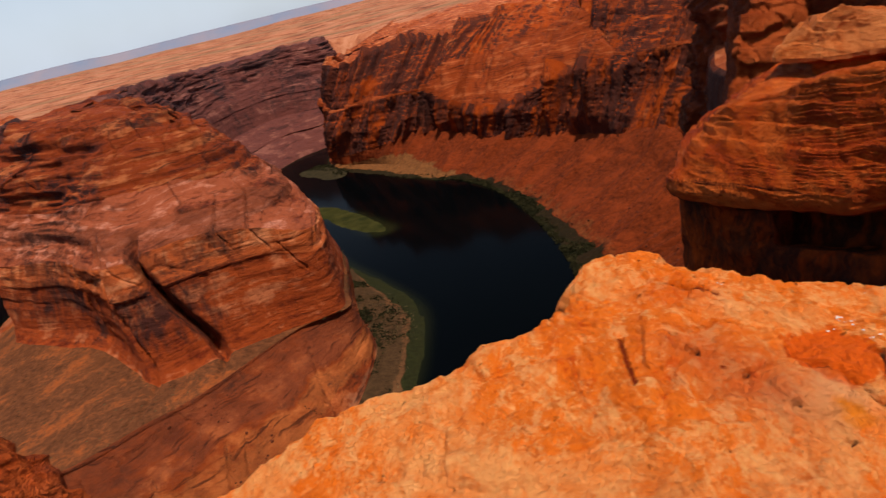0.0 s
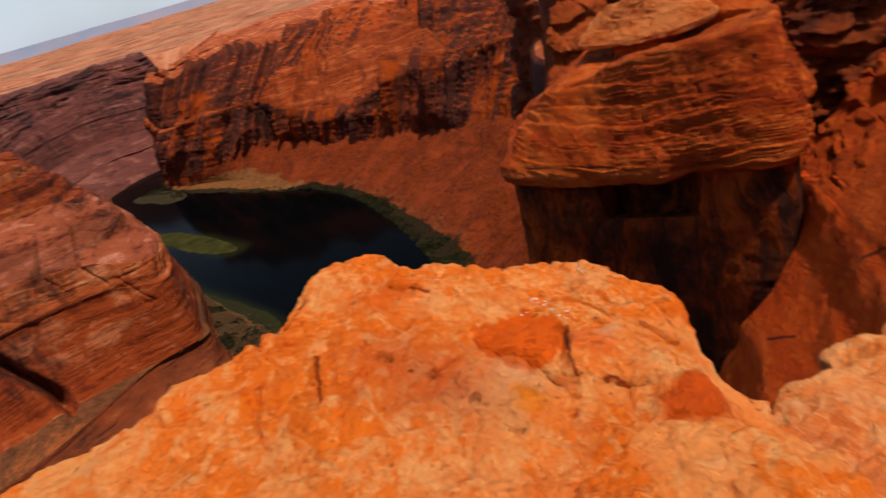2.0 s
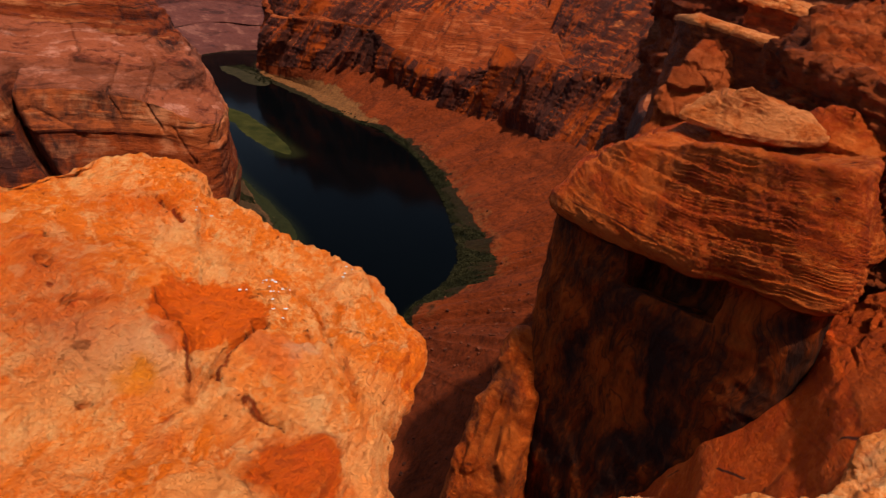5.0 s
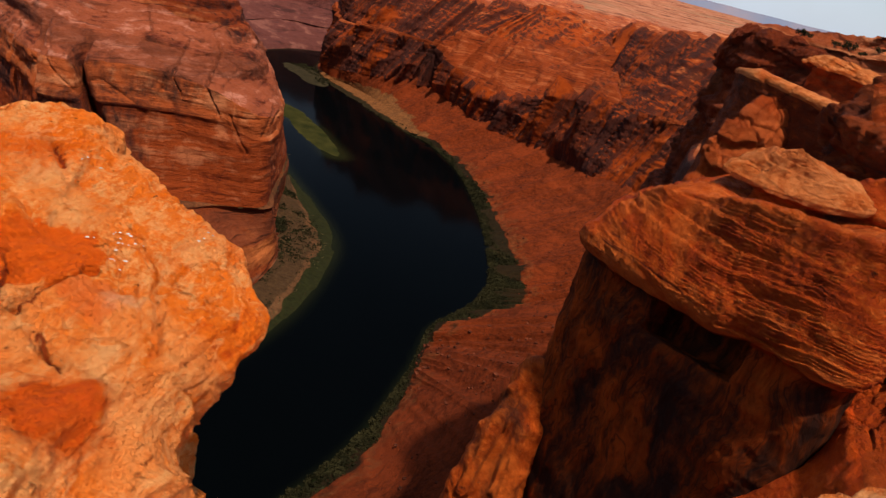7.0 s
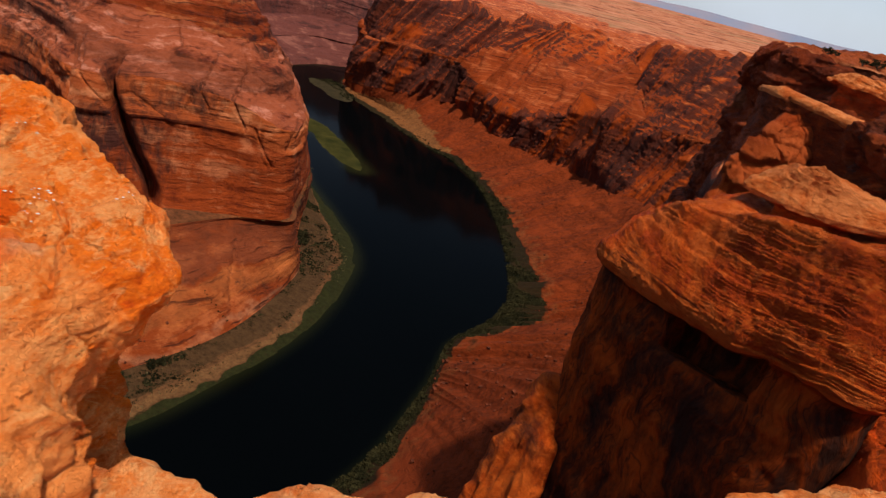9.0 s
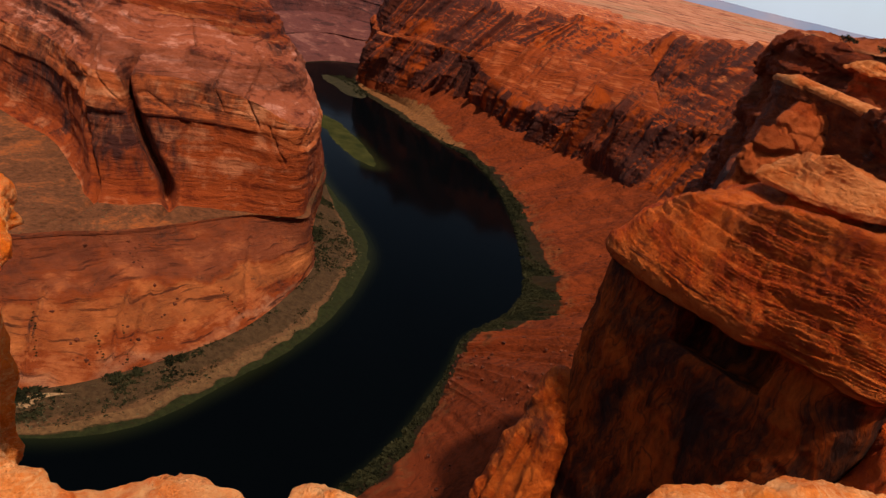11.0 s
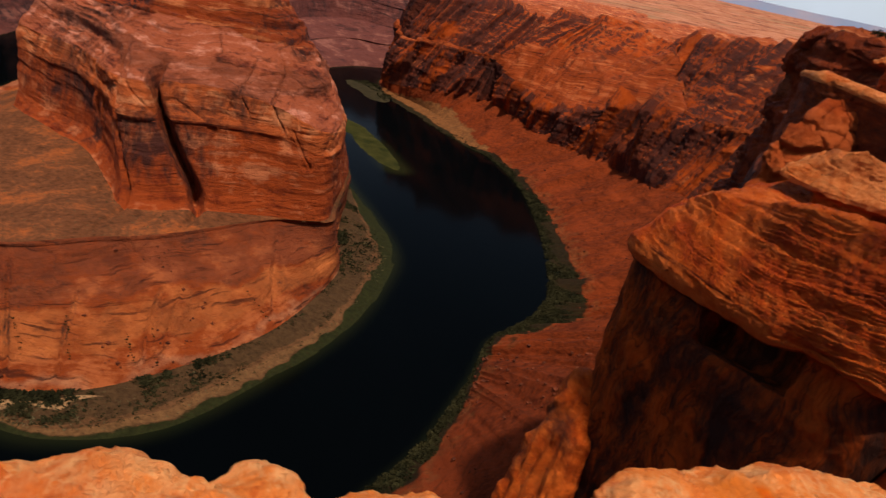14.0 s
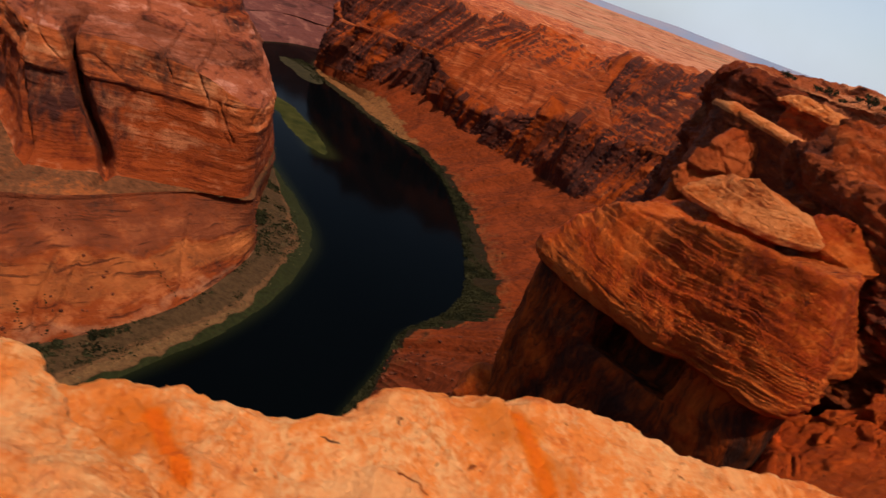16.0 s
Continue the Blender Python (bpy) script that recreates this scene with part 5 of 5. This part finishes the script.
rock("red_buttress", [[(x + 6, y + 9, z - 24) for x, y, z in BUTTRESS], [(x + 1.6, y + 3.4, z - 5) for x, y, z in BUTTRESS], BUTTRESS,
                      [(x + 2.2, y - 2.6, z - 3.4) for x, y, z in BUTTRESS], [(x + 7, y - 7, z - 26) for x, y, z in BUTTRESS]],
     (24, 24, 24, 40), 220, RED, "lumpy red buttress below the tilted block", ((5, 0.6), (2, 0.3), (0.7, 0.14)), 67, ((1.6, 0.3),), closed=False, blocks=((3.0, 2.0, 0.6, 0.3),),
     pieces=(("shaded_side", 0, 2, SHADED_RED, "dark side with shade in its colour"), ("lit_side", 2, 4, RED, "lit red crest")))
PERCHED = [(50.2, 84, -2.9), (50.6, 82.4, -3.0), (53, 79.5, -3.3), (56.3, 75.9, -3.6), (58.5, 79, -3.2), (54, 86, -2.8)]
rock("perched_block", [ring(PERCHED, -10, -0.1), ring(PERCHED, None, -0.28, None, -1.3), ring(PERCHED, None, -0.22, None, -0.8), ring(PERCHED, None, 0, None, -0.3), ring(PERCHED, None, 0, None, 0.15),
                       ring(PERCHED, None, -0.35, None, 0.8), ring(PERCHED, -2.0, -0.999)],
     (14, 8, 10, 8, 16, 12), 220, RED, "weathered sandstone block perched on the tilted block", ((2.5, 0.3), (0.9, 0.15), (0.3, 0.06)), 71, ((0.6, 0.2),), ref=3, ease=1, blocks=((2.0, 1.0, 0.25, 0.15),),
     pieces=(("neck", 0, 3, SHADED_RED, "undercut neck with shade in its dark colour"), ("cap", 3, 6, PALE, "pale orange cap")))
HEAD = [(91, 182, -3), (94, 173, -2.5), (106, 154, -0.8), (130, 140, 0.5), (175, 175, 1.5), (155, 232, 0), (104, 214, -2)]
headland = rock("headland", [ring(HEAD, -90, 0.35), ring(HEAD, -50, 0.2), ring(HEAD, -22, 0.06), ring(HEAD, None, 0.0, None, -3), ring(HEAD, None, -0.02, None, 0), ring(HEAD, None, -0.35, None, 1.5), ring(HEAD, None, -0.999, None, 3)],
     (40, 60, 60, 16, 24, 16), 520, WALLS, "red sandstone headland with shrubs on top", ((22, 2.4), (7, 1.2), (2.4, 0.5)), 61, ((5, 1.2), (2, 0.5)), ref=3, ease=1, blocks=((14.0, 6.0, 1.6, 0.9), (4.0, 2.0, 0.6, 0.4)),
     pieces=(("cliff", 0, 4, WALLS, "ribbed red cliff"), ("top", 4, 6, MESATOP, "bare orange slickrock top")))


# ---- plants ----
LEAF = simple("riverside_leaves", (0.012, 0.012, 0.005), (0.036, 0.031, 0.012), 0.06, 0.9, 0.0, 0.05)
DRY = simple("dry_scrub", (0.05, 0.045, 0.018), (0.14, 0.10, 0.045), 0.2, 0.9)


def clumps(name, spots, mat, label, seed, leaves=14):
    """Many small bushes of loose leaf sprays in one mesh. spots: rows of x, y, z, width."""
    rng = np.random.default_rng(seed)
    n = len(spots)
    c = np.repeat(spots[:, :3], leaves, 0)
    s = np.repeat(spots[:, 3], leaves)[:, None]
    v = rng.normal(size=(n * leaves, 3))
    v /= np.linalg.norm(v, axis=1, keepdims=True)
    v[:, 2] = np.abs(v[:, 2])
    mid = c + v * s * np.array([0.5, 0.5, 0.42]) * rng.uniform(0.35, 1.0, (n * leaves, 1))
    a = rng.normal(size=(n * leaves, 3))
    a /= np.linalg.norm(a, axis=1, keepdims=True)
    b = np.cross(a, rng.normal(size=(n * leaves, 3)))
    b /= np.linalg.norm(b, axis=1, keepdims=True) + 1e-9
    r = s * rng.uniform(0.14, 0.34, (n * leaves, 1))
    quad = np.stack([mid - a * r, mid + b * r * 0.6, mid + a * r, mid - b * r * 0.6], 1).reshape(-1, 3)
    ob = tagged(new(name, raw_mesh(name, quad, np.arange(len(quad)).reshape(-1, 4), False)), label, "bushes", kind="stuff")
    ob.data.materials.append(mat)
    return ob


def along(inner, outer, first, last, count, seed, size, lo=0.0, hi=1.0, z=(WATER, -302.0), bunch=0.0):
    """Spots between two bank lines, from one station to another."""
    rng = np.random.default_rng(seed)
    u = rng.uniform(first, last, count * 3)
    f = rng.uniform(lo, hi, count * 3)
    p = spline(np.asarray(inner, float), u, False) * (1 - f)[:, None] + spline(np.asarray(outer, float), u, False) * f[:, None]
    keep = fbm(np.column_stack([p / 22.0, 0 * u]), 3, seed) > bunch
    p, f = p[keep][:count], f[keep][:count]
    return np.column_stack([p, z[0] + (z[1] - z[0]) * f, rng.uniform(size[0], size[1], len(p))])


clumps("bank_thicket", along(OUT_WATER, OUT_BANK, 7.6, 17.4, 7500, 5, (1.2, 5.0), 0.02, 1.12, (WATER, -302.3), -0.5), LEAF,
       "dense dark green thicket along the river bank", 6)
clumps("bank_bushes", along(OUT_WATER, OUT_BANK, 11.2, 13.6, 2200, 25, (1.2, 4.6), 0.05, 1.05, (WATER, -301.9), -0.6), LEAF, "dense dark bushes on the point of the bank", 26)
clumps("cove_scrub", along(OUT_WATER, OUT_BANK, 17.5, 21.5, 300, 8, (2.5, 5.0), 0.0, 1.0, (WATER, -302.5), -0.1), LEAF, "dark scrub along the cove", 9)
inlet = [(56, 1040), (75, 1052), (100, 1078), (128, 1102), (152, 1122)]
clumps("inlet_scrub", along(inlet, [(x - 9, y + 9) for x, y in inlet], 0.0, 3.99, 260, 52, (2.0, 4.5), 0.0, 1.0, (-303.5, -301.5), -0.6), LEAF, "green line of scrub along a dry inlet", 53)
clumps("shoal_bushes", along([(-255, 1398), (-210, 1362), (-165, 1275)], [(-225, 1420), (-180, 1385), (-140, 1295)], 0.05, 1.95, 240, 56, (2.5, 6.5), 0.0, 1.0, (WATER + 0.3, WATER + 0.6), -0.4), LEAF, "dark bushes on the gravel shoal", 57)
clumps("shore_scrub", along(PEN_WATER, PEN_FOOT, 6.0, 16.5, 2400, 12, (1.4, 3.8), 0.5, 1.05, (-306.5, -298), 0.0), LEAF,
       "dark shrubs scattered over the sandy inner shore", 13)
clumps("foot_scrub", along(PEN_WATER, PEN_FOOT, 7.0, 16.0, 1700, 15, (1.4, 4.4), 0.84, 1.02, (-306.5, -297.6), -0.1), LEAF,
       "line of dark shrubs at the foot of the butte", 16)
clumps("shore_thicket", along(PEN_WATER, PEN_FOOT, 11.8, 13.8, 220, 44, (1.6, 5.0), 0.4, 1.0, (-306.5, -298), 0.02), LEAF,
       "dark thicket on the sandy point", 45)
clumps("shore_dots", along(PEN_WATER, PEN_FOOT, 7.5, 15.0, 1700, 47, (1.3, 3.2), 0.36, 0.9, (-306.5, -298), -0.4), LEAF,
       "small dark shrubs dotted over the shore", 48, 10)
clumps("dry_tufts", along(PEN_WATER, PEN_FOOT, 7.0, 16.0, 1300, 18, (1.0, 2.6), 0.3, 0.95, (-306.5, -298), -0.1), DRY,
       "dry brown tufts on the sandy shore", 19, 8)


# ---- loose stones ----
STONE = simple("loose_stone", (0.045, 0.014, 0.008), (0.17, 0.042, 0.018), 0.15, 0.9, 0.0, 0.05)


def stones(name, spots, mat, label, seed):
    """Angular stones in one mesh. spots: rows of x, y, z, width."""
    rng = np.random.default_rng(seed)
    base = np.array([(x, y, z) for x in (-0.5, 0.5) for y in (-0.5, 0.5) for z in (-0.35, 0.45)])
    faces = np.array([(0, 1, 3, 2), (4, 6, 7, 5), (0, 4, 5, 1), (2, 3, 7, 6), (1, 5, 7, 3), (0, 2, 6, 4)])
    n = len(spots)
    v = base[None] * rng.uniform(0.55, 1.2, (n, 8, 3))
    a = rng.uniform(0, 6.28, n)
    c, s_ = np.cos(a)[:, None], np.sin(a)[:, None]
    v = np.stack([c * v[..., 0] - s_ * v[..., 1], s_ * v[..., 0] + c * v[..., 1], v[..., 2]], -1) * spots[:, None, 3:4] + spots[:, None, :3]
    f = (faces[None] + 8 * np.arange(n)[:, None, None]).reshape(-1, 4)
    ob = tagged(new(name, raw_mesh(name, v.reshape(-1, 3), f, False)), label, "stones", kind="stuff")
    ob.data.materials.append(mat)
    return ob


def scatter(me, count, seed, size, low, high, bunch=0.0):
    """Spots on the faces of a mesh between two heights."""
    rng = np.random.default_rng(seed)
    co = np.empty(len(me.vertices) * 3, np.float32)
    me.vertices.foreach_get("co", co)
    co = co.reshape(-1, 3)
    near = np.hypot(co[:, 0], co[:, 1])
    pick = co[(co[:, 2] > low) & (co[:, 2] < high) & (near < 1250) & (near > 260) & (co[:, 1] > 220) & (co[:, 0] > -420)]
    pick = pick[fbm(pick * np.array([1 / 40, 1 / 40, 0]), 3, seed) > bunch]
    pick = pick[rng.integers(0, len(pick), count)] + rng.normal(size=(count, 3)) * np.array([1.2, 1.2, 0.05])
    return np.column_stack([pick, size[0] + (size[1] - size[0]) * rng.random(count) ** 3])


parts = {o.name: o.data for o in (*canyon.children, *butte.children)}
stones("talus_boulders", scatter(parts["talus"], 1500, 31, (0.4, 2.6), -301, -225, -0.5), STONE, "fallen red boulders on the rubble slope", 32)
stones("apron_boulders", scatter(parts["apron"], 500, 33, (0.6, 2.6), -299, -252, 0.1), STONE, "small fallen stones on the apron", 34)
clumps("bench_scrub", scatter(parts["bench"], 700, 35, (0.8, 2.2), -270, -235, 0.0), DRY, "low dry scrub on the bench", 36, 8)


apron_co = np.empty(len(parts["apron"].vertices) * 3, np.float32)
parts["apron"].vertices.foreach_get("co", apron_co)
apron_co = apron_co.reshape(-1, 3)
rng = np.random.default_rng(70)
spots = []
for foot, head, _, _ in CRACKS[8:]:
    for k in range(26):
        p = np.array(foot) + (np.array(head) - np.array(foot)) * rng.uniform(0.02, 0.98)
        at = apron_co[np.argmin(np.linalg.norm(apron_co - p, axis=1))]
        spots.append((*at, rng.uniform(0.8, 2.2)))
clumps("joint_scrub", np.array(spots), LEAF, "small dark shrubs in the joints of the apron", 71, 10)


# ---- shrubs on the headland ----
BARK = simple("shrub_bark", (0.06, 0.04, 0.03), (0.12, 0.08, 0.05), 6.0, 0.9)


def shrub(x, y, z, size, seed):
    """A squat desert shrub: forked stems and a ragged crown of small leaf sprays."""
    rng = np.random.default_rng(seed)
    thing = tagged(new("shrub"), "dark green desert shrub on the slickrock headland", "shrub", "shrubs on the headland")
    thing.location = (x, y, z)
    verts, faces = [], []
    tips = []
    for k in range(5):
        a = k * 1.26 + rng.uniform(-0.4, 0.4)
        out = Vector((math.cos(a) * 0.42, math.sin(a) * 0.42, rng.uniform(0.4, 0.6))) * size
        tips.append(out)
        for m, (f, r) in enumerate(((-0.15, 0.05), (0.5, 0.035), (1.0, 0.012))):
            for c in range(5):
                verts.append((out.x * f + r * size * math.cos(c * 1.257), out.y * f + r * size * math.sin(c * 1.257), out.z * f))
            if m:
                b = len(verts) - 10
                faces += [(b + c, b + (c + 1) % 5, b + 5 + (c + 1) % 5, b + 5 + c) for c in range(5)]
    part("stems", raw_mesh("stems", np.array(verts), np.array(faces)), BARK, thing)
    quads = []
    for k in range(260):
        t = tips[k % 5]
        v = Vector(rng.normal(size=3))
        c = t * rng.uniform(0.6, 1.05) + v.normalized() * size * rng.uniform(0.02, 0.26)
        p, q = Vector(rng.normal(size=3)).normalized(), Vector(rng.normal(size=3)).normalized()
        r = size * rng.uniform(0.06, 0.12)
        quads += [c - p * r, c + q * r * 0.6, c + p * r, c - q * r * 0.6]
    part("foliage", raw_mesh("foliage", np.array([tuple(v) for v in quads]), np.arange(len(quads)).reshape(-1, 4), False), LEAF, thing)
    return thing


top_co = np.empty(len(headland.children[1].data.vertices) * 3, np.float32)
headland.children[1].data.vertices.foreach_get("co", top_co)
top_co = top_co.reshape(-1, 3)
for k, (x, y, size) in enumerate(((96.5, 172, 2.6), (102, 165, 2.2), (104.5, 163, 3.0), (107, 161, 2.0), (106, 168, 2.4), (110, 160, 2.2), (112, 158, 3.2), (115, 156, 2.6), (118, 168, 3.0), (101, 176, 1.8))):
    near = np.argmin(np.hypot(top_co[:, 0] - x, top_co[:, 1] - y))
    shrub(float(top_co[near, 0]), float(top_co[near, 1]), float(top_co[near, 2]), size, 60 + k)


# ---- lichen on the rim ledge ----
LICHEN = simple("pale_lichen", (0.50, 0.40, 0.33), (0.66, 0.58, 0.52), 60.0, 0.95)
lco = np.array([v.co[:] for piece in ledge.children for v in piece.data.vertices])
lco = lco[lco[:, 2] > -1.75]
rng = np.random.default_rng(8)
for cx, cy, count in ((1.49, 2.17, 12), (1.53, 2.09, 7), (1.74, 2.26, 5), (1.2, 2.6, 3)):
    for k in range(count):
        x, y = cx + rng.normal() * 0.03, cy + rng.normal() * 0.03
        at = lco[np.argmin(np.hypot(lco[:, 0] - x, lco[:, 1] - y))]
        r = rng.uniform(0.003, 0.007)
        bm = bmesh.new()
        rim = [bm.verts.new((float(at[0]) + r * rng.uniform(0.6, 1.3) * math.cos(a), float(at[1]) + r * rng.uniform(0.6, 1.3) * math.sin(a), float(at[2]) + 0.002)) for a in np.linspace(0, 5.5, 8)]
        peak = bm.verts.new((float(at[0]), float(at[1]), float(at[2]) + 0.005))
        for i in range(8):
            bm.faces.new((rim[i], rim[(i + 1) % 8], peak))
        me = bpy.data.meshes.new("lichen")
        bm.to_mesh(me)
        bm.free()
        part("lichen", me, LICHEN, ledge, "pale grey lichen spot" if k == 0 else "")
